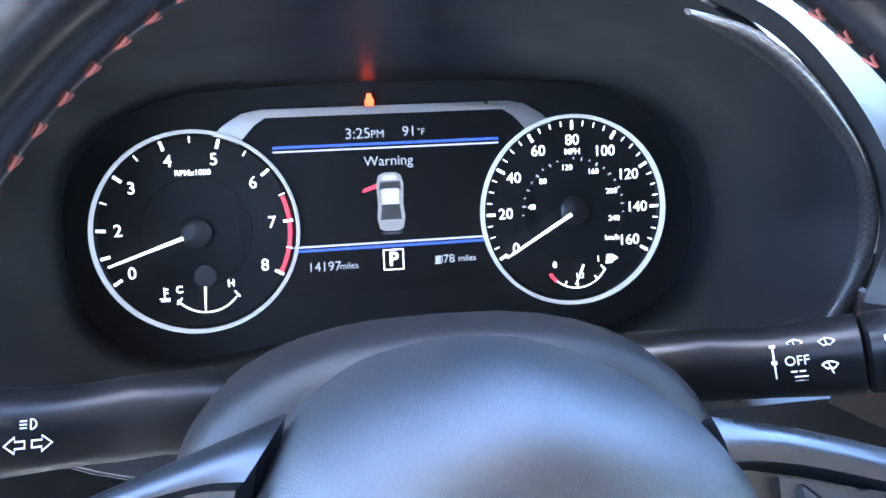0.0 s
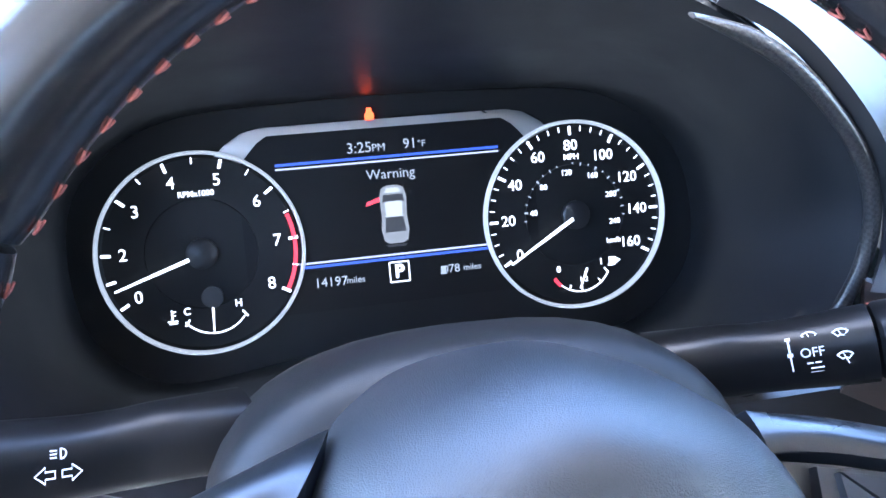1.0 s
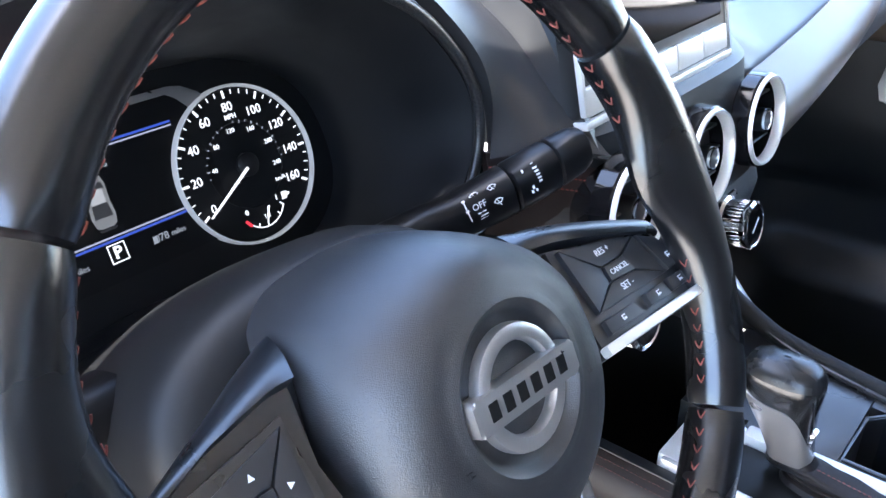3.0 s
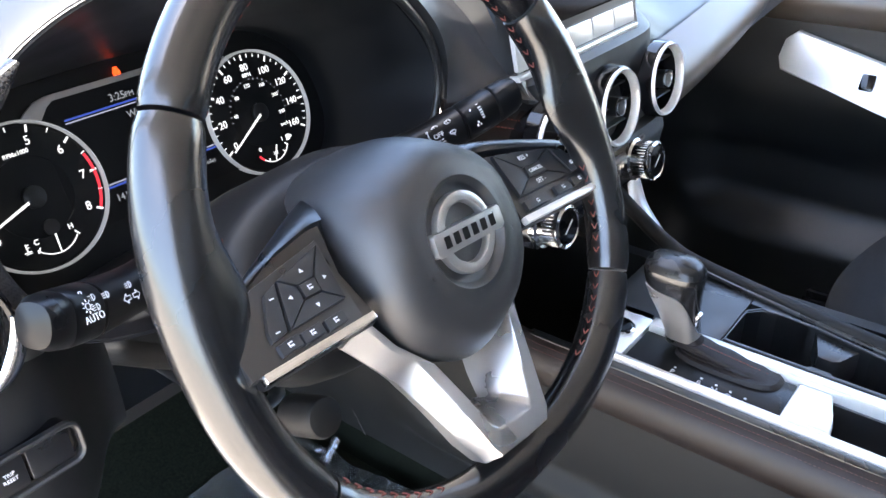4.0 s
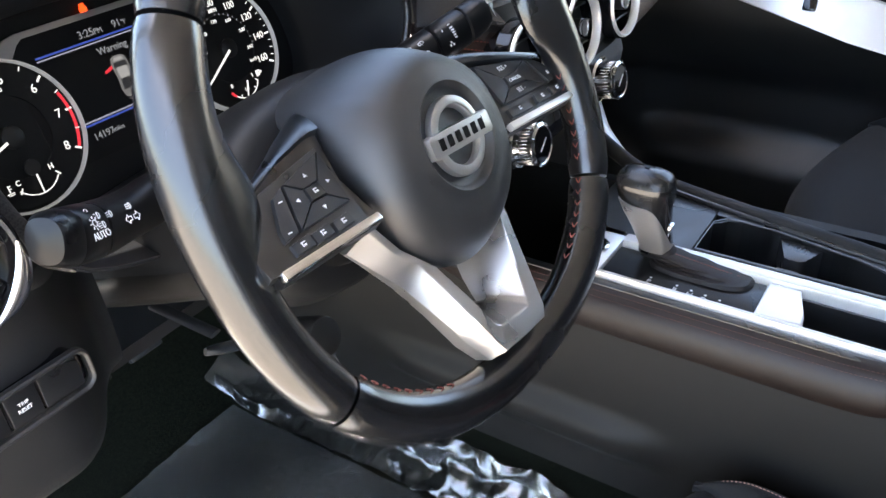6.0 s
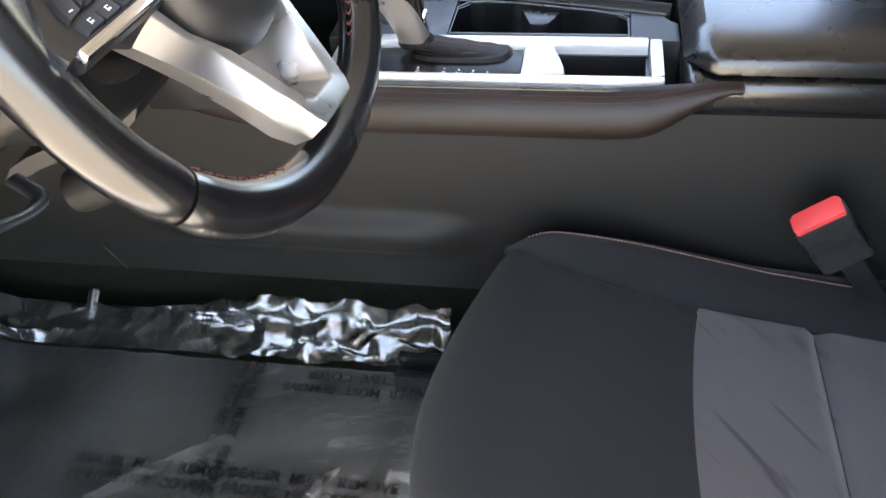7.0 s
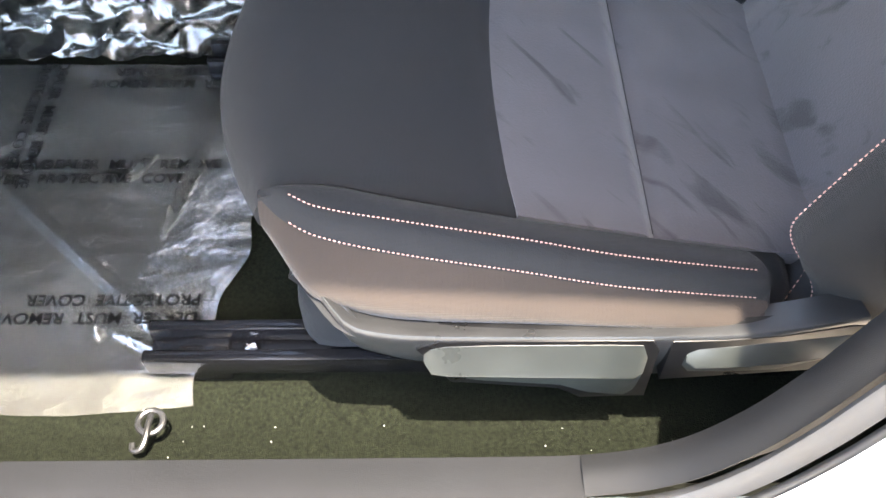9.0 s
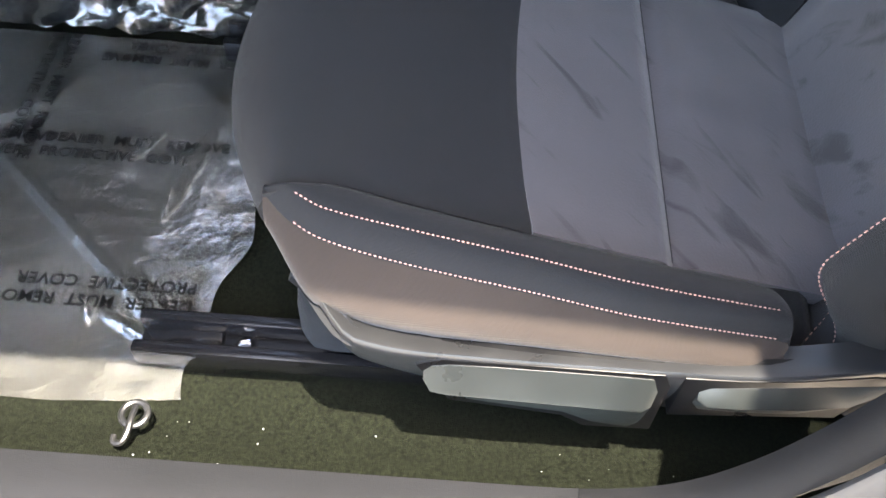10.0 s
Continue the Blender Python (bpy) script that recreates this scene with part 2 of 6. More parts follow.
LAMP = lit("warning_lamp_orange", (1.0, 0.07, 0.012), 0.22, (0.5, 0.1, 0.02))
BLUE = lit("display_blue", (0.07, 0.14, 0.75), 0.055, (0.02, 0.03, 0.1))
PALE = lit("display_pale_line", (0.7, 0.72, 0.95), 0.050, (0.05, 0.05, 0.05))
CAR_GREY = lit("display_car_body", (0.8, 0.8, 0.82), 0.020, (0.05, 0.05, 0.05))
CAR_LIGHT = lit("display_car_roof", (0.9, 0.9, 0.92), 0.040, (0.05, 0.05, 0.05))
CAR_DARK = lit("display_car_window", (0.2, 0.2, 0.22), 0.008, (0.03, 0.03, 0.03))

# ---- shape helpers ----
def thing(name, m, label, category, group="", kind=""):
    return tagged_empty(name, m, label, category, group, kind)


def tagged_empty(name, m, label, category, group, kind):
    ob = new(name)
    ob.matrix_world = m
    ob.empty_display_size = 0.02
    return tagged(ob, label, category, group, kind)


def to_mesh(name, data, mat, smooth=True):
    if isinstance(data, bpy.types.Mesh):
        me = data
    elif isinstance(data, bmesh.types.BMesh):
        bmesh.ops.recalc_face_normals(data, faces=data.faces)
        me = bpy.data.meshes.new(name)
        data.to_mesh(me)
        data.free()
    else:
        me = bpy.data.meshes.new(name)
        me.from_pydata([tuple(v) for v in data[0]], [], data[1])
        me.update()
    if mat and not me.materials:
        me.materials.append(mat)
    if smooth:
        me.polygons.foreach_set("use_smooth", [True] * len(me.polygons))
        me.set_sharp_from_angle(angle=radians(38))
    return me


def part(name, data, mat, parent=None, label="", m=None, smooth=True):
    ob = new(name, to_mesh(name, data, mat, smooth))
    if parent:
        ob.parent = parent
    if m is not None:
        ob.matrix_basis = m
    return tagged(ob, label)


def block(sx, sy, sz, bevel=0.002, seg=2, at=(0, 0, 0)):
    bm = bmesh.new()
    bmesh.ops.create_cube(bm, size=1)
    bmesh.ops.scale(bm, vec=(sx, sy, sz), verts=bm.verts)
    if bevel:
        bmesh.ops.bevel(bm, geom=bm.edges[:], offset=min(bevel, 0.45 * min(sx, sy, sz)), segments=seg, affect='EDGES', profile=0.6)
    bmesh.ops.translate(bm, vec=at, verts=bm.verts)
    return bm


def prism(outline, z0, z1, bevel=0.0, seg=2):
    """A plate with that outline in x and y, from z0 to z1, its upper edge rounded."""
    bm = bmesh.new()
    lo = [bm.verts.new((x, y, z0)) for x, y in outline]
    hi = [bm.verts.new((x, y, z1)) for x, y in outline]
    bm.faces.new(lo[::-1])
    top = bm.faces.new(hi)
    n = len(outline)
    for i in range(n):
        bm.faces.new((lo[i], lo[(i + 1) % n], hi[(i + 1) % n], hi[i]))
    if bevel:
        bmesh.ops.bevel(bm, geom=list(top.edges), offset=bevel, segments=seg, affect='EDGES', profile=0.6, clamp_overlap=True)
    return bm


def loft(rings, cap=True, closed=True):
    """Skin over rings of equal length."""
    n = len(rings[0])
    vs = [v for r in rings for v in r]
    fs = []
    for i in range(len(rings) - 1):
        for j in range(n if closed else n - 1):
            k = (j + 1) % n
            fs.append((i * n + j, i * n + k, (i + 1) * n + k, (i + 1) * n + j))
    if cap and closed:
        fs.append(tuple(range(n))[::-1])
        fs.append(tuple(range((len(rings) - 1) * n, len(rings) * n)))
    return vs, fs


def shell(fn, nu, nv, th, flip=False):
    """A sheet fn(u, v) of thickness th, closed at its edges."""
    g = np.array([[fn(i / nu, j / nv) for j in range(nv + 1)] for i in range(nu + 1)], float)
    du, dv = np.gradient(g, axis=0), np.gradient(g, axis=1)
    n = np.cross(du, dv)
    n /= np.maximum(np.linalg.norm(n, axis=2, keepdims=True), 1e-9)
    if flip:
        n = -n
    low = g - n * th
    w, h = nu + 1, nv + 1
    vs = [tuple(p) for p in g.reshape(-1, 3)] + [tuple(p) for p in low.reshape(-1, 3)]
    o = w * h
    fs = []
    for i in range(nu):
        for j in range(nv):
            a, b, c, d = i * h + j, (i + 1) * h + j, (i + 1) * h + j + 1, i * h + j + 1
            fs += [(a, b, c, d), (o + d, o + c, o + b, o + a)]
    edge = [i * h for i in range(w)] + [(w - 1) * h + j for j in range(1, h)] + [i * h + h - 1 for i in range(w - 2, -1, -1)] + [j for j in range(h - 2, 0, -1)]
    for a, b in zip(edge, edge[1:] + edge[:1]):
        fs.append((b, a, o + a, o + b))
    if flip:
        fs = [f[::-1] for f in fs]
    return vs, fs


def catmull(pts, n, closed=False):
    """n points along a smooth line through pts."""
    P = [np.array(p, float) for p in pts]
    m = len(P)
    segs = m if closed else m - 1
    out = []
    for k in range(n):
        s = k / n * segs if closed else k / (n - 1) * segs
        i = min(int(s), segs - 1)
        f = s - i
        if closed:
            a, b, c, d = P[(i - 1) % m], P[i % m], P[(i + 1) % m], P[(i + 2) % m]
        else:
            a, b, c, d = P[max(i - 1, 0)], P[i], P[i + 1], P[min(i + 2, m - 1)]
        out.append(0.5 * (2 * b + (c - a) * f + (2 * a - 5 * b + 4 * c - d) * f * f + (3 * b - a - 3 * c + d) * f ** 3))
    return out


def tube(pts, section, nseg=12, closed=False, up=(0, 0, 1)):
    """A bar along pts. section(i, n) gives the half widths across and along up."""
    P = [Vector(p) for p in pts]
    n = len(P)
    rings = []
    for i, p in enumerate(P):
        a, b = (P[(i - 1) % n], P[(i + 1) % n]) if closed else (P[max(i - 1, 0)], P[min(i + 1, n - 1)])
        d = (b - a).normalized()
        s = d.cross(Vector(up)).normalized()
        w = s.cross(d).normalized()
        r1, r2 = section(i, n) if callable(section) else section
        rings.append([p + s * (r1 * math.cos(2 * math.pi * k / nseg)) + w * (r2 * math.sin(2 * math.pi * k / nseg)) for k in range(nseg)])
    if closed:
        rings.append(rings[0])
        vs, fs = loft(rings, cap=False)
        m = (n) * nseg
        fs = [tuple(v - m if v >= m else v for v in f) for f in fs]
        return vs[:m], fs
    return loft(rings)


def lathe(profile, nseg=40):
    """profile: (radius, z) pairs turned round z."""
    rings = [[(r * math.cos(2 * math.pi * k / nseg), r * math.sin(2 * math.pi * k / nseg), z) for k in range(nseg)] for r, z in profile]
    return loft(rings, cap=False)


def joined(*datas):
    """Several shapes as one mesh."""
    vs, fs = [], []
    for d in datas:
        if isinstance(d, bmesh.types.BMesh):
            d.verts.ensure_lookup_table()
            d.verts.index_update()
            v, f = [tuple(x.co) for x in d.verts], [tuple(x.index for x in q.verts) for q in d.faces]
            d.free()
        else:
            v, f = d
        o = len(vs)
        vs += [tuple(x) for x in v]
        fs += [tuple(i + o for i in q) for q in f]
    return vs, fs


def moved(data, m):
    if isinstance(data, bmesh.types.BMesh):
        data = joined(data)
    return [tuple(m @ Vector(v)) for v in data[0]], data[1]


def rounded(w, h, r, n=5, cx=0, cy=0):
    pts = []
    for sx, sy, a in ((1, 1, 0), (-1, 1, 90), (-1, -1, 180), (1, -1, 270)):
        for k in range(n + 1):
            t = radians(a + 90 * k / n)
            pts.append((cx + sx * (w / 2 - r) + r * math.cos(t), cy + sy * (h / 2 - r) + r * math.sin(t)))
    return pts


def words(body, size, mat, parent, m, align='CENTER', name="lettering", thick=0.0002, shear=0.0, bold=0.0):
    cu = bpy.data.curves.new(name, 'FONT')
    cu.body, cu.size, cu.align_x, cu.align_y, cu.extrude, cu.shear, cu.offset = body, size, align, 'CENTER', thick, shear, bold
    cu.resolution_u = 3
    tmp = new("tmp", cu)
    me = bpy.data.meshes.new_from_object(tmp.evaluated_get(bpy.context.evaluated_depsgraph_get()))
    bpy.data.objects.remove(tmp)
    me.name = name
    return part(name, me, mat, parent, m=m, smooth=False)


def frame_of(origin, lean):
    """x to the right, y up a face that leans back by lean degrees, z out of it to the driver."""
    t = radians(lean)
    m = Matrix(((1, 0, 0), (0, math.sin(t), -math.cos(t)), (0, math.cos(t), math.sin(t)))).to_4x4()
    return Matrix.Translation(origin) @ m


def sstep(a, b, x):
    t = min(1, max(0, (x - a) / (b - a)))
    return t * t * (3 - 2 * t)

# ---- setting: ground, floor, roof, doors, pillars ----
def ground_sheet():
    bm = bmesh.new()
    bmesh.ops.create_grid(bm, x_segments=40, y_segments=40, size=400)
    return bm


tagged(part("ground", ground_sheet(), ASPHALT), "pale concrete parking lot under the car", "ground", kind="structure")


def floor_pan(u, v):
    x, y = -0.33 + u * 1.36, -1.5 + v * 2.15
    z = 0.285 + 0.30 * sstep(0.22, 0.62, y) + 0.004 * noise.noise((x * 9, y * 9, 0))
    z += 0.03 * sstep(-0.25, -0.33, x)
    return x, y, z


tagged(part("floor", shell(floor_pan, 60, 80, 0.02), CARPET), "black needle-punched carpet of the car floor", "carpet", kind="structure")


# unseen roof: front edge set to hold the sun off, pale to bounce light
def roof_panel(u, v):
    x, y = -0.38 + u * 1.46, -1.75 + v * 1.56
    return x, y, 1.47 - 0.06 * (2 * u - 1) ** 4 - 0.09 * sstep(0.75, 1, v)


tagged(part("ceiling", shell(roof_panel, 16, 16, 0.04), HEADLINER), "unseen pale grey headliner, placed to shade the cabin", "ceiling", kind="structure")
# unseen solid walls at the cabin's rear and rear doors, added to block light
tagged(part("wall_rear", block(1.5, 0.1, 1.10, 0.03, at=(0.35, -1.75, 0.85)), DASH), "unseen dark wall that blocks light from the rear", "wall", kind="structure")
tagged(part("wall_rear_side", block(0.08, 0.74, 1.10, 0.03, at=(-0.455, -1.36, 0.85)), DASH), "unseen dark wall that blocks light from the rear side", "door", kind="structure")
tagged(part("wall_rear_side", block(0.08, 0.9, 1.10, 0.03, at=(1.12, -1.4, 0.85)), DASH), "unseen dark wall that blocks light from the rear side", "door", kind="structure")

# windscreen pillars and roof rails
for sx, nm in ((-0.42, "trim"), (1.1, "trim")):
    pts = catmull([(sx, 0.75, 0.98), (sx * 0.98 + 0.006, 0.40, 1.16), (sx * 0.95 + 0.017, 0.06, 1.35), (sx * 0.95 + 0.017, -0.2, 1.41), (sx * 0.95 + 0.017, -0.9, 1.42), (sx * 0.96, -1.7, 1.36)], 30)
    tagged(part("trim", tube(pts, (0.032, 0.032), 12), HEADLINER), "pale grey windscreen pillar and roof rail trim", "pillar trim", kind="structure")


# sill and the pillar behind the driver's door: one profile carried along a line that turns up
def sill_line(s):
    """s along the opening: y, z and the way it faces."""
    pts = [(0.75, 0.405), (0.3, 0.402), (-0.2, 0.40), (-0.60, 0.40), (-0.70, 0.405), (-0.755, 0.43), (-0.79, 0.48), (-0.812, 0.54), (-0.826, 0.60), (-0.86, 0.75), (-0.90, 0.95), (-0.93, 1.15), (-0.95, 1.40)]
    return pts


def sill_strip(a, b, za, zb, n=70, th=0.006, start=0.0, stop=1.0, bulge=0.0):
    """A strip of the door opening's frame from x=a to x=b, raised by za, zb off the line."""
    line = catmull([(y, z, 0) for y, z in sill_line(0)], 240)
    i0, i1 = int(start * 239), int(stop * 239)
    line = line[i0:i1 + 1]

    def fn(u, v):
        k = u * (len(line) - 1)
        i = min(int(k), len(line) - 2)
        p = line[i] + (line[i + 1] - line[i]) * (k - i)
        d = line[i + 1] - line[i]
        d = d / np.linalg.norm(d)
        nrm = (-d[1], d[0]) if d[0] < 0 else (d[1], -d[0])
        nrm = (d[1], -d[0])
        h = za + (zb - za) * v + bulge * math.sin(math.pi * v)
        return a + (b - a) * v, p[0] + nrm[0] * h, p[1] + nrm[1] * h
    return shell(fn, n, 8, th, flip=True)


door_frame = thing("door_sill", Matrix(), "grey plastic door sill and pillar trim of the open driver's door", "door sill", kind="structure")
part("sill_trim", sill_strip(-0.338, -0.40, 0, 0.002, stop=0.318, bulge=0.004), SILL, door_frame)
part("sill_wall", sill_strip(-0.322, -0.338, -0.10, 0.0, bulge=0.004), SILL, door_frame)
part("pillar_trim", sill_strip(-0.338, -0.372, 0, 0.004, start=0.320, bulge=0.005), SILL, door_frame)
part("door_seal", sill_strip(-0.374, -0.392, 0.0, 0.0, start=0.320, bulge=0.012), RUBBER, door_frame, "grey rubber door seal")
part("seal_lip", sill_strip(-0.392, -0.402, -0.006, -0.006, start=0.320, bulge=0.004), RUBBER, door_frame)
body_side = thing("car_body_side", Matrix(), "white painted body side below and behind the open door", "car body", kind="structure")
part("sill_panel", sill_strip(-0.402, -0.50, 0.0, -0.03, bulge=0.012), PAINT, body_side)
part("outer_panel", sill_strip(-0.50, -0.54, -0.03, -0.18, bulge=0.02), PAINT, body_side)

# passenger door
door = thing("door_1", Matrix(), "black passenger door panel with a bright handle bezel", "door", kind="structure")


def door_skin(u, v):
    y, z = 0.45 - u * 1.55, 0.33 + v * 0.60
    x = 1.055 - 0.035 * sstep(0.60, 0.74, z) + 0.02 * sstep(0.86, 0.93, z)
    # map pocket and arched recess
    x += 0.02 * sstep(-0.04, -0.10, y) * sstep(0.50, 0.52, z) * (1 - sstep(0.60, 0.66, z))
    x -= 0.03 * (1 - sstep(0.46, 0.51, z)) * sstep(0.0, -0.10, y)
    return x, y, z


part("door_panel", shell(door_skin, 60, 40, 0.03), DASH, door)


def door_upper(u, v):
    y, a = 0.45 - u * 1.55, v
    z = 0.835 + 0.11 * a + 0.02 * u
    x = 1.03 - 0.055 * math.sin(math.pi * min(1, a * 1.1)) * sstep(0.0, 0.2, u) + 0.03 * a
    return x, y, z


part("upper_pad", shell(door_upper, 40, 12, 0.03), TAN, door, "padded leather door top, warm light in its tan")
# leans back to catch the sky, and takes the lit copy of the silver
part("handle_bezel", moved(prism([(-0.20, 0.825), (-0.215, 0.838), (-0.40, 0.800), (-0.62, 0.755), (-0.62, 0.70), (-0.40, 0.738), (-0.205, 0.782), (-0.197, 0.80)], 0, 0.012, 0.003), Matrix(((0, 0.50, -1, 1.016 - 0.50 * 0.83), (1, 0, 0, 0), (0, 1, 0, 0), (0, 0, 0, 1)))), SILVER_LIT, door, "silver bezel with light put into its colour")
part("door_switch", moved(block(0.025, 0.02, 0.008, 0.003), Matrix.Translation((0.980, -0.335, 0.785)) @ Euler((0, radians(117), 0)).to_matrix().to_4x4()), GLOSS, door, "black switch")
part("armrest", block(0.07, 0.55, 0.06, 0.02, 4, at=(1.0, -0.75, 0.69)), BROWN, door)
part("outer_skin", block(0.03, 1.6, 0.62, 0.01, at=(1.11, -0.32, 0.64)), PAINT, door)

# ---- instrument cluster ----
CL = frame_of((0, 0, 0.93), 19)
cluster = thing("instrument_cluster", CL, "lit instrument cluster with two round dials and a display", "instrument cluster")
inner_line = [(-0.177, -0.02), (-0.16, -0.055), (-0.125, -0.072), (-0.06, -0.066), (0, -0.062), (0.06, -0.066), (0.125, -0.072), (0.165, -0.055), (0.184, -0.02), (0.175, 0.035), (0.13, 0.070), (0.06, 0.078), (-0.06, 0.078), (-0.13, 0.070), (-0.172, 0.035)]
ring_in = catmull(inner_line, 90, closed=True)
part("face_plate", prism([(p[0], p[1]) for p in ring_in], -0.02, -0.003), FACE, cluster)


def dial(cx, name, label):
    d = new(name)
    d.parent = cluster
    d.matrix_basis = pose(cx, 0, 0)
    tagged(d, label)
    part("dial_face", lathe([(0.0001, -0.004), (0.0001, 0.0), (0.030, 0.0), (0.0305, 0.0008), (0.052, 0.0008), (0.0535, 0.002)], 64), FACE, d)
    part("bezel_ring", lathe([(0.0542, 0.0), (0.0544, 0.0045), (0.0549, 0.0056), (0.0557, 0.0052), (0.0563, 0.002), (0.0563, -0.003)], 72), RING, d, "bright ring")
    part("needle_hub", lathe([(0.0085, 0.001), (0.0085, 0.004), (0.007, 0.005), (0.0001, 0.0052)], 28), FACE2, d)
    return d


def tick(parent, angle, r0, r1, w, mat, z=0.0012, name="tick"):
    a = radians(angle)
    return part(name, block(w, r1 - r0, 0.0004, 0), mat, parent, m=Matrix.Translation((math.sin(a) * (r0 + r1) / 2, math.cos(a) * (r0 + r1) / 2, z)) @ Euler((0, 0, -a)).to_matrix().to_4x4(), smooth=False)


def arc_band(r0, r1, a0, a1, n=24, cx=0, cy=0, z0=0.0009, z1=0.0014):
    out = [(cx + r1 * math.sin(radians(a0 + (a1 - a0) * k / n)), cy + r1 * math.cos(radians(a0 + (a1 - a0) * k / n))) for k in range(n + 1)]
    inn = [(cx + r0 * math.sin(radians(a1 + (a0 - a1) * k / n)), cy + r0 * math.cos(radians(a1 + (a0 - a1) * k / n))) for k in range(n + 1)]
    vs = [(x, y, z) for z in (z0, z1) for x, y in out + inn]
    m = n + 1
    fs = []
    for o in (0, 2 * m):
        for k in range(n):
            f = (o + k, o + k + 1, o + 2 * m - 2 - k, o + 2 * m - 1 - k)
            fs.append(f if o == 0 else f[::-1])
    return vs, fs


def at_angle(r, a, z=0.0012):
    return pose(r * math.sin(radians(a)), r * math.cos(radians(a)), z)


tacho = dial(-0.108, "tachometer", "round rev counter with white marks and a red zone")
speedo = dial(0.108, "speedometer", "round speedometer in miles with an inner kilometre scale")
STEP = 240 / 14
# rev counter: the first two thousand are squeezed
for k in range(15):
    major = k < 3 or k % 2 == 0
    tick(tacho, -120 + STEP * k, 0.0474 if major else 0.0492, 0.0527, 0.0016 if major else 0.0008, MARK)
for n, k in ((0, 0), (2, 2), (3, 4), (4, 6), (5, 8), (6, 10), (7, 12), (8, 14)):
    words(str(n), 0.0094, MARK, tacho, at_angle(0.0412, -120 + STEP * k), bold=0.00003, name="numeral")
part("red_zone", arc_band(0.0496, 0.0518, 70, 119), MARK_RED, tacho, "red arc")
words("RPMx1000", 0.0044, MARK, tacho, pose(0.0005, 0.0328, 0.0012), name="legend", bold=0.00006)
# speedometer
for k in range(33):
    major = k % 4 == 0
    tick(speedo, -120 + 7.5 * k, 0.0474 if major else 0.0496, 0.0527, 0.0016 if major else 0.0007, MARK)
for k in range(9):
    words(str(20 * k), 0.0088, MARK, speedo, at_angle(0.0392 if k > 4 else 0.0412, -120 + 30 * k), name="numeral", bold=0.00003)
words("MPH", 0.0048, MARK, speedo, pose(0, 0.0345, 0.0012), name="legend", bold=0.00004)
for k in range(27):
    a = -120 + 240 / 257.5 * 10 * k
    if -100 < a < 100 and k != 12:
        tick(speedo, a, 0.0300 if k % 2 else 0.0292, 0.0314, 0.0007 if k % 4 else 0.0011, MARK_DIM)
for v in (40, 80, 120, 160, 200, 240):
    words(str(v), 0.0046, MARK, speedo, at_angle(0.0256, -120 + 240 * v / 257.5), name="numeral")
words("km/h", 0.0045, MARK, speedo, pose(0.0235, -0.0175, 0.0012), name="legend")


def needle(parent, angle, r0, r1, w, z, mat, cx=0, cy=0):
    a = radians(angle)
    bm = prism([(-w / 2, r0), (w / 2, r0), (w * 0.28, r1), (-w * 0.28, r1)], 0, 0.0012, 0.0003, 1)
    return part("needle", bm, mat, parent, "white pointer", m=Matrix.Translation((cx, cy, z)) @ Euler((0, 0, -a)).to_matrix().to_4x4())


needle(tacho, -108.5, 0.007, 0.0492, 0.0021, 0.0058, MARK)
needle(speedo, -120.5, 0.0035, 0.0492, 0.0021, 0.0058, MARK)
# small gauges
part("gauge_arc", arc_band(0.0198, 0.0206, 128, 232, cx=0.003, cy=-0.0245), MARK, tacho)
tick(tacho, 0, 0.0, 0.0045, 0.0010, MARK, name="gauge_end").matrix_basis = pose(-0.0118, -0.0375, 0.0012, 0, 0, -38)
tick(tacho, 0, 0.0, 0.0045, 0.0010, MARK, name="gauge_end").matrix_basis = pose(0.0195, -0.0355, 0.0012, 0, 0, 38)
words("C", 0.0056, MARK, tacho, pose(-0.0115, -0.0312, 0.0012), name="legend", bold=0.0001)
words("H", 0.0056, MARK, tacho, pose(0.0165, -0.0295, 0.0012), name="legend", bold=0.0001)
part("sub_hub", lathe([(0.006, 0.001), (0.006, 0.003), (0.0001, 0.0032)], 24), FACE2, tacho, m=pose(0.003, -0.0245, 0))
needle(tacho, 183, 0.0055, 0.0195, 0.0013, 0.0035, MARK, 0.003, -0.0245)
part("coolant_icon", joined(block(0.0009, 0.0055, 0.0004, 0, at=(0, 0.0012, 0)), block(0.0022, 0.0007, 0.0004, 0, at=(0.001, 0.003, 0)), block(0.0018, 0.0007, 0.0004, 0, at=(0.001, 0.001, 0)), block(0.0055, 0.0007, 0.0004, 0, at=(0, -0.0022, 0)), block(0.0045, 0.0006, 0.0004, 0, at=(0.0003, -0.0034, 0))), MARK, tacho, m=pose(-0.0195, -0.0335, 0.0012), smooth=False)
part("gauge_arc", arc_band(0.0188, 0.0196, 118, 222, cx=0.0015, cy=-0.0272), MARK, speedo)
part("gauge_red", arc_band(0.0185, 0.0205, 222, 240, cx=0.0015, cy=-0.0272), MARK_RED, speedo, "red low-fuel mark")
for a in (140, 180, 205):
    tick(speedo, 0, 0, 0.003, 0.0008, MARK, name="gauge_mark").matrix_basis = Matrix.Translation((0.0015 + 0.0178 * math.sin(radians(a)), -0.0272 + 0.0178 * math.cos(radians(a)), 0.0012)) @ Euler((0, 0, -radians(a))).to_matrix().to_4x4()
tick(speedo, 0, 0.0, 0.004, 0.0010, MARK, name="gauge_end").matrix_basis = pose(0.0175, -0.0352, 0.0012, 0, 0, 42)
words("0", 0.0052, MARK, speedo, pose(-0.0125, -0.0318, 0.0012), name="legend", bold=0.0001)
words("1", 0.0052, MARK, speedo, pose(0.0145, -0.0298, 0.0012), name="legend", bold=0.0001)
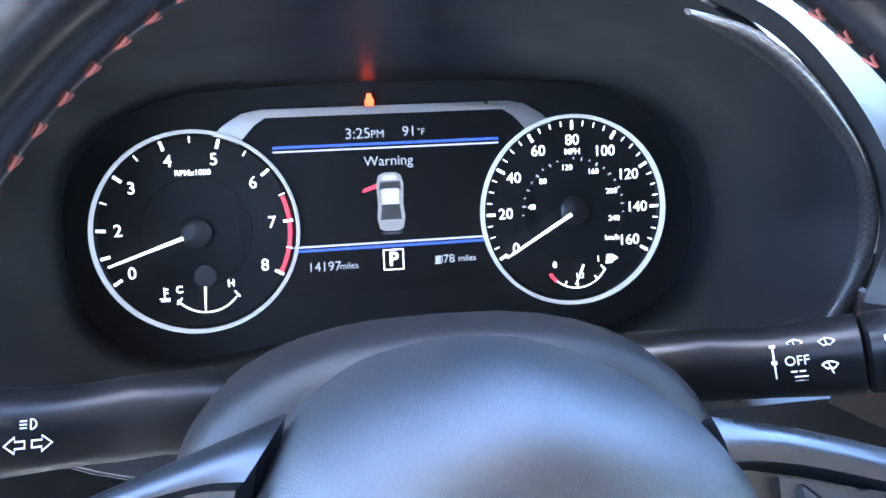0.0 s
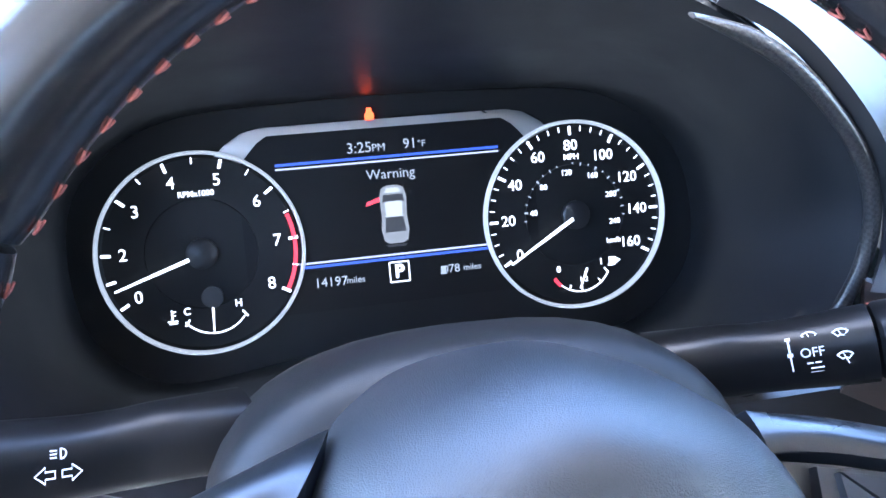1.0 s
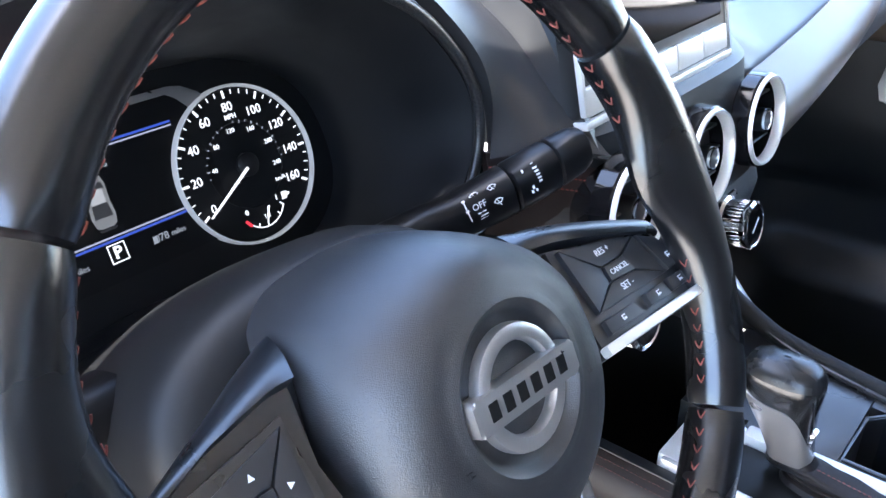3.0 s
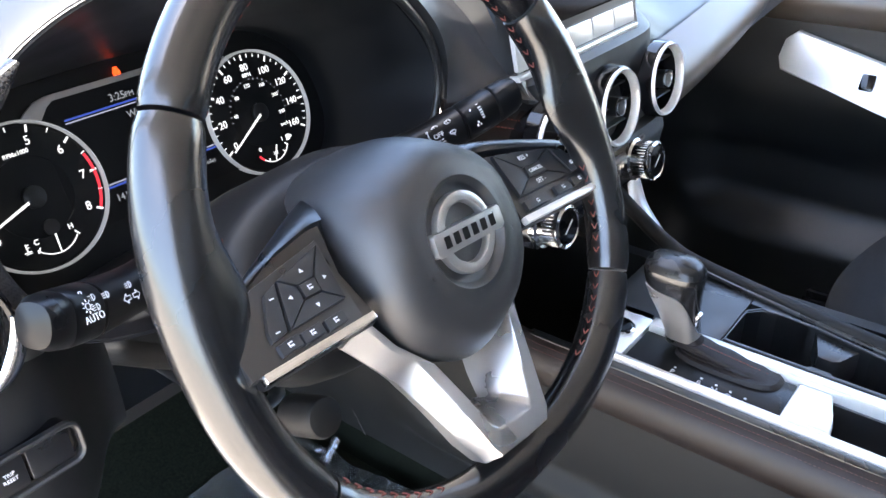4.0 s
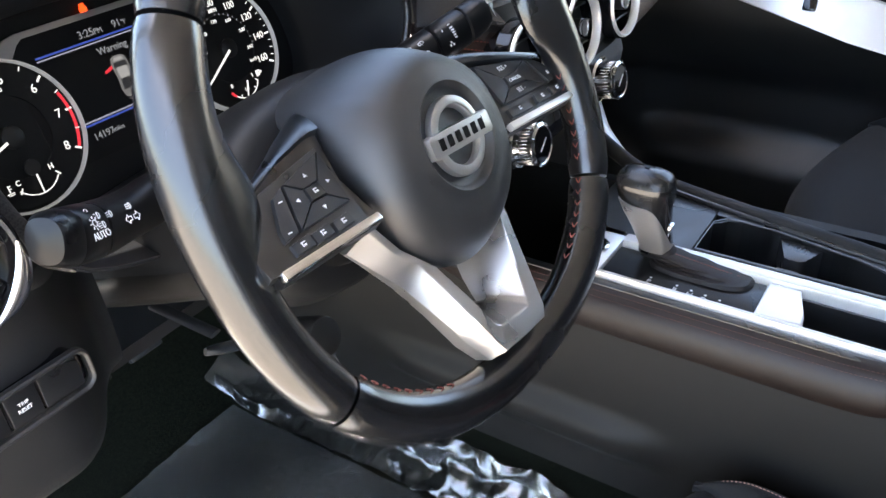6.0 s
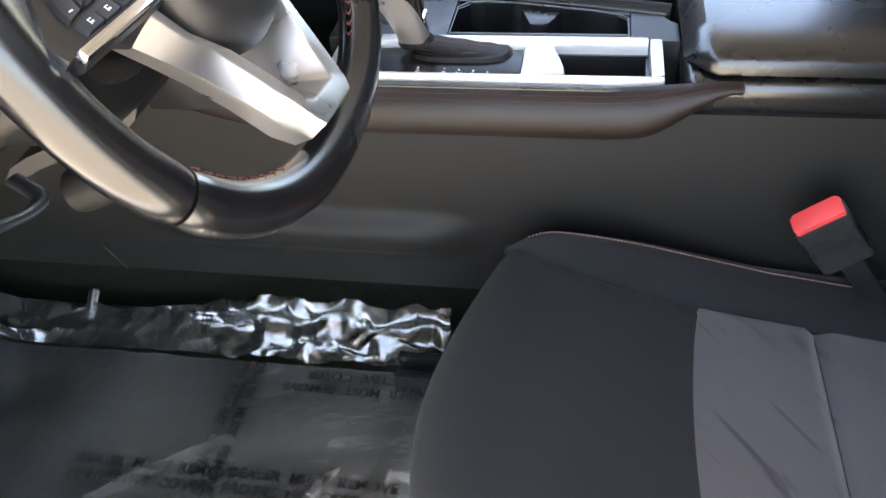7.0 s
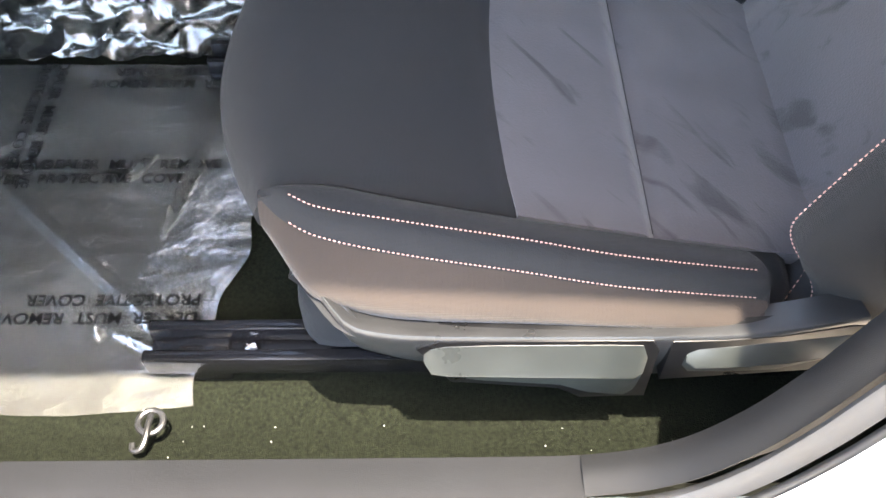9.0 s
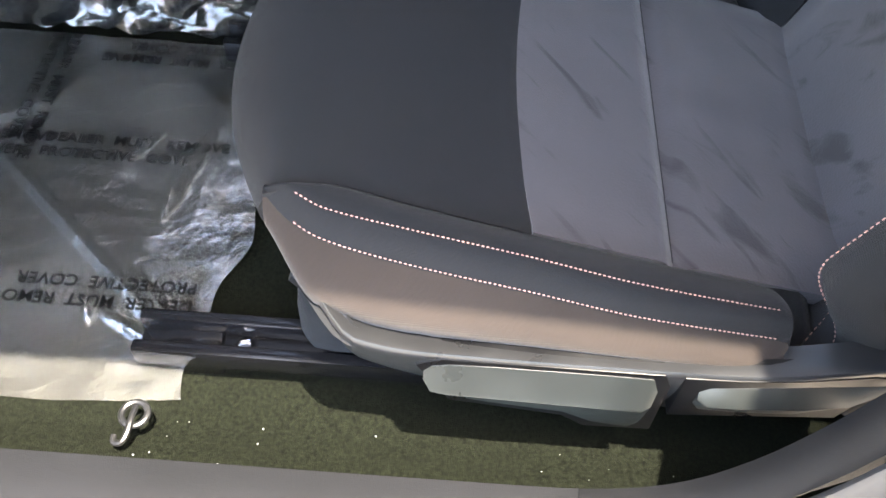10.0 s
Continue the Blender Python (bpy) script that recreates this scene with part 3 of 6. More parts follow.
words("1/2", 0.0045, MARK, speedo, pose(0.0028, -0.0392, 0.0012), name="legend")
needle(speedo, 203, 0.004, 0.017, 0.0012, 0.0035, MARK, 0.006, -0.0285)


def pump_icon(s):
    return joined(block(0.0038 * s, 0.0052 * s, 0.0004, 0), block(0.005 * s, 0.0008 * s, 0.0004, 0, at=(0, -0.0029 * s, 0)), block(0.0007 * s, 0.0045 * s, 0.0004, 0, at=(0.003 * s, 0, 0)), block(0.0016 * s, 0.0006 * s, 0.0004, 0, at=(0.0024 * s, 0.002 * s, 0)))


part("fuel_icon", pump_icon(0.9), MARK, speedo, m=pose(0.0212, -0.0298, 0.0012), smooth=False)
part("fuel_arrow", prism([(0, 0.0014), (0.0024, 0), (0, -0.0014)], 0, 0.0004), MARK, speedo, m=pose(0.0246, -0.0298, 0.0012), smooth=False)

# display between the dials
disp = new("display")
disp.parent = cluster
tagged(disp, "dark colour display with a door-open warning")
part("display_panel", prism([(-0.085, -0.040), (0.085, -0.040), (0.085, 0.050), (0.068, 0.0615), (-0.068, 0.0615), (-0.085, 0.050)], -0.003, 0.0002, 0), SCREEN, disp)
sv = [(-0.100, 0.048), (-0.090, 0.0575), (-0.080, 0.0635), (-0.070, 0.0655), (0.070, 0.0655), (0.080, 0.0635), (0.090, 0.0575), (0.100, 0.048), (0.083, 0.046), (0.073, 0.0575), (0.067, 0.0612), (-0.067, 0.0612), (-0.073, 0.0575), (-0.083, 0.046)]
part("silver_arch", prism(sv, -0.002, 0.0006, 0.0004), SILVER, disp, "satin silver arch")
part("blue_band", block(0.128, 0.0015, 0.0003, 0, at=(0, 0.0442, 0.0005)), BLUE, disp)
part("pale_line", block(0.128, 0.0010, 0.0003, 0, at=(0, 0.0418, 0.0005)), PALE, disp)
part("pale_line", block(0.112, 0.0011, 0.0003, 0, at=(0, -0.0120, 0.0005)), PALE, disp)
part("blue_band", block(0.112, 0.0015, 0.0003, 0, at=(0, -0.0142, 0.0005)), BLUE, disp)
words("3:25", 0.0085, MARK_DIM, disp, pose(-0.0165, 0.0500, 0.0005), name="clock")
words("PM", 0.0062, MARK_DIM, disp, pose(-0.0055, 0.0494, 0.0005), name="clock")
words("91", 0.0082, MARK_DIM, disp, pose(0.0125, 0.0502, 0.0005), name="outside_temperature")
words("°F", 0.0052, MARK_DIM, disp, pose(0.0193, 0.0497, 0.0005), name="outside_temperature")
words("Warning", 0.0080, MARK_DIM, disp, pose(0, 0.0342, 0.0005), name="warning_text")
words("14197", 0.0076, MARK_DIM, disp, pose(-0.0395, -0.0240, 0.0005), name="odometer")
words("miles", 0.0052, MARK_DIM, disp, pose(-0.0255, -0.0241, 0.0005), name="odometer")
words("78", 0.0070, MARK_DIM, disp, pose(0.0322, -0.0240, 0.0005), name="range")
words("miles", 0.0052, MARK_DIM, disp, pose(0.0430, -0.0241, 0.0005), name="range")
part("fuel_icon", pump_icon(0.8), MARK_DIM, disp, m=pose(0.0258, -0.0238, 0.0005), smooth=False)
words("P", 0.0108, MARK, disp, pose(0, -0.0222, 0.0005), name="gear_letter", bold=0.0003)
for x, y, w, h in ((0, -0.0165, 0.0116, 0.0007), (0, -0.0279, 0.0116, 0.0007), (-0.0056, -0.0222, 0.0007, 0.0116), (0.0056, -0.0222, 0.0007, 0.0116)):
    part("gear_box_line", block(w, h, 0.0003, 0, at=(x, y, 0.0005)), MARK, disp, smooth=False)
# car picture
part("car_picture", prism([(-0.0068, -0.004), (-0.008, 0.002), (-0.0072, 0.010), (-0.0078, 0.021), (-0.0064, 0.0262), (-0.003, 0.0278), (0.003, 0.0278), (0.0064, 0.0262), (0.0078, 0.021), (0.0072, 0.010), (0.008, 0.002), (0.0068, -0.004), (0.004, -0.0056), (-0.004, -0.0056)], 0.0002, 0.0005), CAR_GREY, disp, smooth=False)
part("car_window", prism([(-0.0062, 0.0180), (-0.0056, 0.0225), (0.0056, 0.0225), (0.0062, 0.0180), (0.004, 0.0188), (-0.004, 0.0188)], 0.0005, 0.0007), CAR_DARK, disp, smooth=False)
part("car_window", prism([(-0.0050, 0.0095), (0.0050, 0.0095), (0.0060, 0.0010), (-0.0060, 0.0010)], 0.0005, 0.0007), CAR_DARK, disp, smooth=False)
part("car_roof", prism([(-0.0046, 0.0098), (-0.0050, 0.0178), (-0.0030, 0.0184), (0.0030, 0.0184), (0.0050, 0.0178), (0.0046, 0.0098)], 0.0005, 0.0007), CAR_LIGHT, disp, smooth=False)
part("car_bonnet", prism([(-0.0045, 0.0236), (-0.0035, 0.0262), (0.0035, 0.0262), (0.0045, 0.0236)], 0.0005, 0.0007), CAR_LIGHT, disp, smooth=False)
part("car_shadow", prism([(-0.0062, -0.0062), (0.0062, -0.0062), (0.005, -0.0076), (-0.005, -0.0076)], 0.0002, 0.0004), CAR_DARK, disp, smooth=False)
part("open_door_mark", prism([(-0.0078, 0.0190), (-0.0078, 0.0215), (-0.0150, 0.0190), (-0.0158, 0.0168)], 0.0002, 0.0006), MARK_RED, disp, "red open-door mark", smooth=False)
part("belt_lamp", prism([(-0.0022, -0.0032), (0.0022, -0.0032), (0.0026, -0.0005), (0.0012, 0.0018), (0.0012, 0.0034), (-0.0012, 0.0034), (-0.0012, 0.0018), (-0.0026, -0.0005)], -0.003, 0.0004), LAMP, cluster, "glowing orange seat-belt lamp", m=pose(-0.009, 0.0686, 0.001), smooth=False)

# ---- steering wheel ----
WH = frame_of((0.002, -0.315, 0.95), 26)
# the rim stands in a plane of its own, a little deeper and more upright than the hub
RIMF = WH.inverted() @ Matrix.Translation((0.0002, -0.2913, 0.9507)) @ Euler((0, 0, radians(-3.5))).to_matrix().to_4x4() @ frame_of((0, 0, 0), 23.5) @ Euler((0, 0, radians(3.0))).to_matrix().to_4x4()
wheel = thing("steering_wheel", WH, "black leather steering wheel with orange stitching and silver lower spoke", "steering wheel")


def rim_point(a):
    """The rim's middle line at a degrees clockwise from the top; its foot is flat."""
    s, c = math.sin(radians(a)), math.cos(radians(a))
    e, ry = (2.0, 0.1925) if c > 0 else (2.31, 0.1672)
    q = 1 / (abs(s) ** e + abs(c) ** e) ** (1 / e)
    return Vector((0.171 * q * s, ry * q * c, 0))


def rim_axes(a):
    """The way along the rim and the way inwards."""
    t = (rim_point(a + 0.5) - rim_point(a - 0.5)).normalized()
    return t, Vector((t.y, -t.x, 0))


def grip(a):
    """Half widths of the rim, across and in depth, and the swelling towards a spoke."""
    a = (a + 180) % 360 - 180
    g = math.exp(-((abs(a) - 66) / 16) ** 2) * 0.0018
    root = math.exp(-((abs(a) - 81) / 10) ** 2) * 0.0150
    return 0.0168 + g, 0.0152 + g, root


def rim_piece(a0, a1, n):
    rings = []
    for i in range(n + 1):
        a = a0 + (a1 - a0) * i / n
        p, (t, inw) = rim_point(a), rim_axes(a)
        w, d, root = grip(a)
        k = min(1.0, 0.91 + 0.09 * min(i, n - i) / 1.2)
        ring = []
        for j in range(24):
            c, z = math.cos(2 * math.pi * j / 24), math.sin(2 * math.pi * j / 24)
            ring.append(p + inw * (k * c * (w + (root * c * c if c > 0 else 0))) + Vector((0, 0, k * d * z)))
        rings.append(ring)
    return loft(rings)


for a0, a1 in ((-51.7, 57.1), (57.9, 125.7), (126.5, 236.6), (237.4, 307.5)):
    part("rim_cover", rim_piece(a0, a1, int((a1 - a0) / 2)), LEATHER, wheel, "black leather rim cover", m=RIMF)

# stitches: small V of thread on the rim's inner side
vee = joined(*[tube([(0.0012, 0, 0), (-0.0007, k * 0.0012, 0.0003), (-0.0026, k * 0.0021, 0.0001)], lambda i, n: (0.00052 - 0.0001 * i, 0.00045), 6) for k in (-1, 1)])
vee_mesh = to_mesh("stitch", vee, STITCH)


def stitch_run(a0, a1, step=3.3, depth=-4):
    """Threads from a0 on; their points look down the rim on both sides."""
    a = a0
    while a < a1:
        p, (t, inw) = rim_point(a), rim_axes(a)
        if (a + 180) % 360 < 180:
            t = -t
        w, d, root = grip(a)
        th = radians(depth)
        pos = p + inw * ((w + root * math.cos(th) ** 2) * math.cos(th)) + Vector((0, 0, d * math.sin(th)))
        up = (inw * math.cos(th) + Vector((0, 0, math.sin(th)))).normalized()
        m = Matrix((t, up.cross(t), up)).transposed().to_4x4()
        ob = new("stitch", vee_mesh)
        ob.parent = wheel
        ob.matrix_basis = RIMF @ Matrix.Translation(pos + up * 0.0002) @ m
        a += step


stitch_run(-50, 56)
stitch_run(59, 72)
stitch_run(98, 124, depth=6)
stitch_run(128, 152, depth=8)
stitch_run(208, 235, depth=22)
stitch_run(288, 306)

# hub: a round flat-faced dome that falls back steeply to a shield-shaped edge
edge_pts = [(0, 0.0744, -0.0702), (0.0326, 0.0674, -0.0832), (0.0522, 0.0576, -0.0778), (0.0632, 0.0479, -0.0653), (0.0722, 0.0266, -0.0467), (0.0696, -0.013, -0.0262), (0.0547, -0.0471, -0.029), (0.0259, -0.0691, -0.0354), (0, -0.0779, -0.0396)]
pad_edge = catmull(edge_pts + [(-x, y, z) for x, y, z in edge_pts[-2:0:-1]], 96, closed=True)
CY = 0.004


def dome(r, z):
    return [(r * math.cos(a), CY + r * math.sin(a), z) for a in [math.atan2(p[1] - CY, p[0]) for p in pad_edge]]


face_ring = dome(0.0402, -0.0030)
rings = [[(p[0] * 0.93, p[1] * 0.93, p[2] - 0.02) for p in pad_edge], [(p[0], p[1], p[2] - 0.014) for p in pad_edge], [tuple(p) for p in pad_edge]]
for k in range(1, 13):
    t = math.pi / 2 * k / 12
    rings.append([tuple(np.array(c) * np.array([1 - math.cos(t)] * 2 + [math.sin(t)]) + np.array(e) * np.array([math.cos(t)] * 2 + [1 - math.sin(t)])) for e, c in zip(pad_edge, face_ring)])
rings += [dome(0.0385, -0.0021), dome(0.0350, -0.0012), dome(0.0335, -0.0022), dome(0.0318, -0.0052), dome(0.030, -0.0062), dome(0.015, -0.0060), dome(0.001, -0.0060)]
part("airbag_cover", loft(rings), PAD, wheel, "grained black airbag cover", m=pose(0, 0, 0, 0, 0, -3.8))
# plain round badge with a bar across
badge = part("badge", moved(lathe([(0.0185, -0.002), (0.0185, 0.0015), (0.0195, 0.0032), (0.0235, 0.0036), (0.0252, 0.0028), (0.0258, 0.0005), (0.0258, -0.002)], 56), pose(0, 0.004, -0.004)), SILVER, wheel, "round silver badge with a plain bar", m=pose(0, 0, 0, 0, 0, -3.8))
part("badge_bar", prism(rounded(0.064, 0.0145, 0.002, cy=0.004), -0.006, 0.0016, 0.0015), SILVER, badge)
for k in range(6):
    part("badge_mark", block(0.0052, 0.0072, 0.0006, 0.0001, 1, at=(-0.0215 + k * 0.0086, 0.004, 0.0017)), INK, badge, smooth=False)
# faint moulded marks beside the badge
for sx in (-1, 1):
    part("airbag_mark", joined(block(0.003, 0.0006, 0.0004, 0, at=(0, 0.001, 0)), block(0.0006, 0.003, 0.0004, 0), block(0.002, 0.0006, 0.0004, 0, at=(0.001, -0.001, 0))), SMOOTH, wheel, m=pose(sx * 0.041, -0.010, -0.0012, 0, sx * 8, 0))


# the wheel stands turned a little to the right
ROT = pose(0, 0, 0, 0, 0, -3.8)
TOP_X, TOP_Y = [0.060, 0.085, 0.102, 0.120, 0.144, 0.162], [0.0525, 0.0490, 0.0455, 0.0410, 0.0345, 0.0290]


def spoke_arm(s):
    """Rounded cap over a sloping switch bay, from the hub's gap out to the rim."""
    rings = []
    for i in range(17):
        x = 0.0625 + (0.160 - 0.0625) * i / 16
        f = i / 16
        if s < 0:
            ty, tz = float(np.interp(x, [0.060, 0.0646, 0.136, 0.163], [0.0550, 0.0534, 0.0295, 0.0180])), float(np.interp(x, [0.0646, 0.136, 0.163], [-0.0634, -0.0345, -0.0270]))
        else:
            ty, tz = float(np.interp(x, TOP_X, TOP_Y)), -0.050 + 0.006 * f
        py = min(ty - (0.0035 if s < 0 else 0.011), float(np.interp(x, [0.077, 0.140, 0.157, 0.165], [0.0405, 0.0290, 0.0220, 0.0170])))
        pz = -0.0235 - 0.466 * (py - 0.012)
        ly = -0.020 if s < 0 else -0.015
        o = 0.006 * f
        h = 0.0050 * min(1, (ty - py) / 0.012) * min(1, 0.3 + i / 4)
        mid = [(ty + (py - ty) * k + h * math.sin(math.pi * k) * 0.55, tz + (pz - tz) * k + h * math.sin(math.pi * k) * 0.85) for k in (0.12, 0.3, 0.5, 0.7, 0.88)]
        sec = [(ty - 0.030, tz - 0.030), (ty - 0.010, tz - 0.016), (ty - 0.0020, tz - 0.005), (ty, tz)] + mid + [(py + 0.001, pz - 0.001), (py - 0.002, pz - 0.004),
               ((py + ly) / 2, (pz - 0.0135) / 2 - 0.0075), (ly + 0.006, -0.0155), (ly, -0.0145 + o), (ly - 0.003, -0.020 + o), (ly, -0.040), (0.0, -0.075)]
        # the left cap's inner end is cut on a slant along the hub's gap
        cut = 0.016 * (1 - f) if s < 0 else 0
        rings.append([(s * (x + cut * max(0, min(1, (ty - y) / 0.020))), y, z) for y, z in sec])
    return loft(rings)


def key(outline, z0, z1, parent, mat=None, name="key", gap=0.00045):
    """A key cap: its outline in millimetres, drawn in by the gap."""
    P = [Vector((x, y)) * 0.001 for x, y in outline]
    c = sum(P, Vector((0, 0))) / len(P)
    P = [c + (p - c) * (1 - gap / max(0.003, (p - c).length)) for p in P]
    ar = sum(P[i].x * P[(i + 1) % len(P)].y - P[(i + 1) % len(P)].x * P[i].y for i in range(len(P)))
    return part(name, prism([tuple(p) for p in (P if ar > 0 else P[::-1])], z0, z1, 0.0009, 2), mat or KEYCAP, parent)


def rosette(outer, inner, parent, name):
    """Four keys round a middle one."""
    return [key([outer[i], outer[(i + 1) % 4], inner[(i + 1) % 4], inner[i]], -0.006, 0.0012, parent, name=name) for i in range(4)]


def glyph(parent, x, y, z=0.0015):
    """Small unreadable pictograph."""
    part("key_mark", joined(block(0.0030, 0.0006, 0.0003, 0, at=(0, 0.0012, 0)), block(0.0006, 0.0028, 0.0003, 0, at=(-0.0011, 0, 0)), block(0.0018, 0.0010, 0.0003, 0, at=(0.0006, -0.0006, 0))), PRINT, parent, m=pose(x * 0.001, y * 0.001, z), smooth=False)


for s in (-1, 1):
    part("side_spoke", spoke_arm(s), SMOOTH, wheel, m=ROT)
    sp = part("switch_panel", prism([(s * x * 0.001, y * 0.001) for x, y in ((-34 if s > 0 else -25, 29), (28, 18.5), (45, 11), (56, -13), (55.5, -24.5), (-41 if s > 0 else -22, -24.0))][::-s], -0.010, -0.0020, 0.0012), SMOOTH, wheel, m=ROT @ pose(s * 0.110, 0.012 - (0.0045 if s < 0 else 0), -0.022 + (0.002 if s < 0 else 0), -25, 0, 0))
    # only the right strip has the lit copy of the silver
    part("chrome_strip", moved(block(0.098 if s > 0 else 0.078, 0.0052, 0.0060, 0.0014, 2), pose(s * (0.0055 if s > 0 else 0.0130), -0.0262, 0.0005, 0, 0, -1.2 * s)), CHROME if s < 0 else SILVER_LIT, sp, "polished strip under the switches")
    if s < 0:
        outer, inner = [(-13.7, 16.0), (21.5, 25.5), (17.6, -9.2), (-23.4, -11.2)], [(-4.4, 8.6), (7.6, 9.2), (6.6, 0.0), (-5.2, 0.4)]
        ks = rosette(outer, inner, sp, "direction_key")
        for k, (x, y, r) in zip(ks, ((2.4, 15.2, 0), (13.4, 6.6, -90), (-0.4, -5.6, 180), (-12.4, 4.3, 90))):
            part("key_mark", prism([(-0.0013, -0.001), (0.0013, -0.001), (0, 0.0015)], 0, 0.0003), PRINT, k, m=pose(x * 0.001, y * 0.001, 0.00125, 0, 0, r), smooth=False)
        glyph(key(inner, -0.006, 0.0022, sp, SATIN_GREY, "centre_key"), 1.1, 4.6, 0.0024)
        v = key([(-15.4, 15.6), (-24.5, 12.2), (-35.4, -6.5), (-36.4, -13.0), (-25.2, -11.2)], -0.006, 0.0014, sp, name="volume_rocker")
        for x, y in ((-22.5, 8.0), (-30.5, -9.0)):
            part("key_mark", block(0.0028, 0.0007, 0.0003, 0, at=(x * 0.001, y * 0.001, 0.0015)), PRINT, v, smooth=False)
        for x in (-28.0, -13.0, 3.5):
            glyph(key([(x - 7.2, -14.6), (x + 7.6, -13.4), (x + 7.4, -20.8), (x - 7.6, -21.6)], -0.006, 0.0012, sp, name="small_key"), x, -17.5)
    else:
        outer, inner = [(-29.5, 26.5), (26.5, 15.2), (32.0, -10.2), (-31.0, -9.2)], [(-9.8, 8.8), (8.6, 9.0), (10.6, -0.6), (-11.2, 0.4)]
        ks = rosette(outer, inner, sp, "cruise_key")
        cc = key(inner, -0.006, 0.0024, sp, SATIN_GREY, "cancel_key")
        words("RES +", 0.0050, PRINT, ks[0], pose(-0.002, 0.0160, 0.00125), name="legend")
        words("CANCEL", 0.0040, PRINT, cc, pose(-0.0004, 0.0042, 0.0025), name="legend")
        words("SET -", 0.0050, PRINT, ks[2], pose(-0.001, -0.0046, 0.00125), name="legend")
        glyph(key([(28.3, 14.6), (41.5, 8.6), (51.5, -9.6), (34.2, -10.4)], -0.006, 0.0014, sp, name="cruise_switch"), 40.5, -3.0, 0.0017)
        for k, x in enumerate((-18.5, 14.6, 37.0)):
            w = (13.5, 9.5, 9.5)[k]
            glyph(key([(x - w, -13.0), (x + w, -13.4), (x + w + 1, -20.6), (x - w - 1, -20.4)], -0.006, 0.0012, sp, None if k == 0 else SATIN_GREY, "small_key"), x, -16.8)
# dark filler between the hub and the spokes
part("spoke_core", block(0.15, 0.050, 0.030, 0.008, at=(0, 0.002, -0.088)), STALK, wheel, m=ROT)


# lower V spoke: one satin silver band that runs down the left leg, round the foot and up the right leg;
# each station gives, in millimetres, the flank's back, its lower edge, the ridge, the hollow's edge and the hollow's depth
V_STATIONS = [[(-80, -28, -62), (-87, -33, -45), (-79, -24, -27), (-76, -22, -25), (-72, -22, -40)],
              [(-67, -46, -60), (-76, -48, -42), (-65, -44, -28), (-61, -43, -27), (-57, -42, -42)],
              [(-53, -69, -56), (-62, -68, -38), (-48, -59, -29), (-38, -66, -26), (-34, -64, -42)],
              [(-42, -97, -49), (-50, -96, -31), (-39, -92, -19), (-31, -91, -17), (-24, -90, -34)],
              [(-33, -124, -43), (-39, -121, -25), (-32, -126, -8), (-24, -114, -10.5), (-16, -108, -32)],
              [(-29, -137, -34), (-33, -136, -18), (-29, -132.5, -6), (-20, -118, -9), (-12, -108, -31)],
              [(-3, -138, -32), (-3, -138, -14), (-3, -133, -5), (-4, -119, -8.5), (-4, -106.5, -30)],
              [(21, -137, -32), (23, -136.5, -14), (20, -133, -5.5), (11, -119.5, -8.5), (2, -108, -30)],
              [(27, -128, -34), (30, -128, -17), (25.5, -127, -7), (15.5, -114, -10.5), (4, -105, -33)],
              [(36, -98, -42), (40, -98, -25), (34, -95, -14.3), (23.5, -92, -15.2), (10, -94, -41)],
              [(46, -59, -50), (50, -59, -34), (44, -59, -23), (34, -63, -22), (19, -78, -50)],
              [(52, -36, -56), (57, -36, -41), (51, -36, -29), (40, -42, -28), (25, -55, -57)]]


def v_band():
    rings = []
    for i in range(len(V_STATIONS) - 1):
        for k in range(4 if i < len(V_STATIONS) - 2 else 5):
            ps = [Vector(a).lerp(Vector(b), k / 4) * 0.001 for a, b in zip(V_STATIONS[i], V_STATIONS[i + 1])]
            B, O, C, I, D = ps
            rings.append([tuple(B), tuple(O.lerp(B, 0.12)), tuple(O.lerp(C, 0.06)), tuple(O.lerp(C, 0.5) + Vector((0, 0, -0.0010))), tuple(O.lerp(C, 0.93)), tuple(C.lerp(I, 0.05) + Vector((0, 0, 0.0004))),
                          tuple(C.lerp(I, 0.90) + Vector((0, 0, 0.0004))), tuple(I.lerp(D, 0.05)), tuple(I.lerp(D, 0.5) + Vector((0, 0, -0.0012))), tuple(D), tuple(D + Vector((0, 0, -0.012)))])
    return loft(rings)


band = part("lower_spoke", v_band(), SILVER, wheel, "satin silver lower spoke", m=ROT)
band.modifiers.new("normals", 'WEIGHTED_NORMAL').keep_sharp = True

# ---- column shroud and stalks ----
column = thing("steering_column", frame_of((0.004, -0.315, 0.95), 23), "black plastic steering column shroud behind the wheel", "steering column")


def shroud_ring(z, w, top, low):
    out = []
    for k in range(40):
        t = 2 * math.pi * k / 40
        c, s = math.cos(t), math.sin(t)
        out.append((w * math.copysign(abs(c) ** 0.84, c) - 0.003, (top if s > 0 else low) * math.copysign(abs(s) ** 0.84, s), z))
    return out


part("shroud", loft([shroud_ring(-0.100, 0.060, 0.045, 0.05), shroud_ring(-0.103, 0.088, 0.059, 0.065), shroud_ring(-0.109, 0.0985, 0.0655, 0.075), shroud_ring(-0.114, 0.1020, 0.0675, 0.078), shroud_ring(-0.120, 0.1035, 0.0692, 0.080), shroud_ring(-0.140, 0.1055, 0.0708, 0.085), shroud_ring(-0.19, 0.106, 0.064, 0.062), shroud_ring(-0.24, 0.105, 0.046, 0.055), shroud_ring(-0.33, 0.10, 0.03, 0.05)]), SHROUD, column)
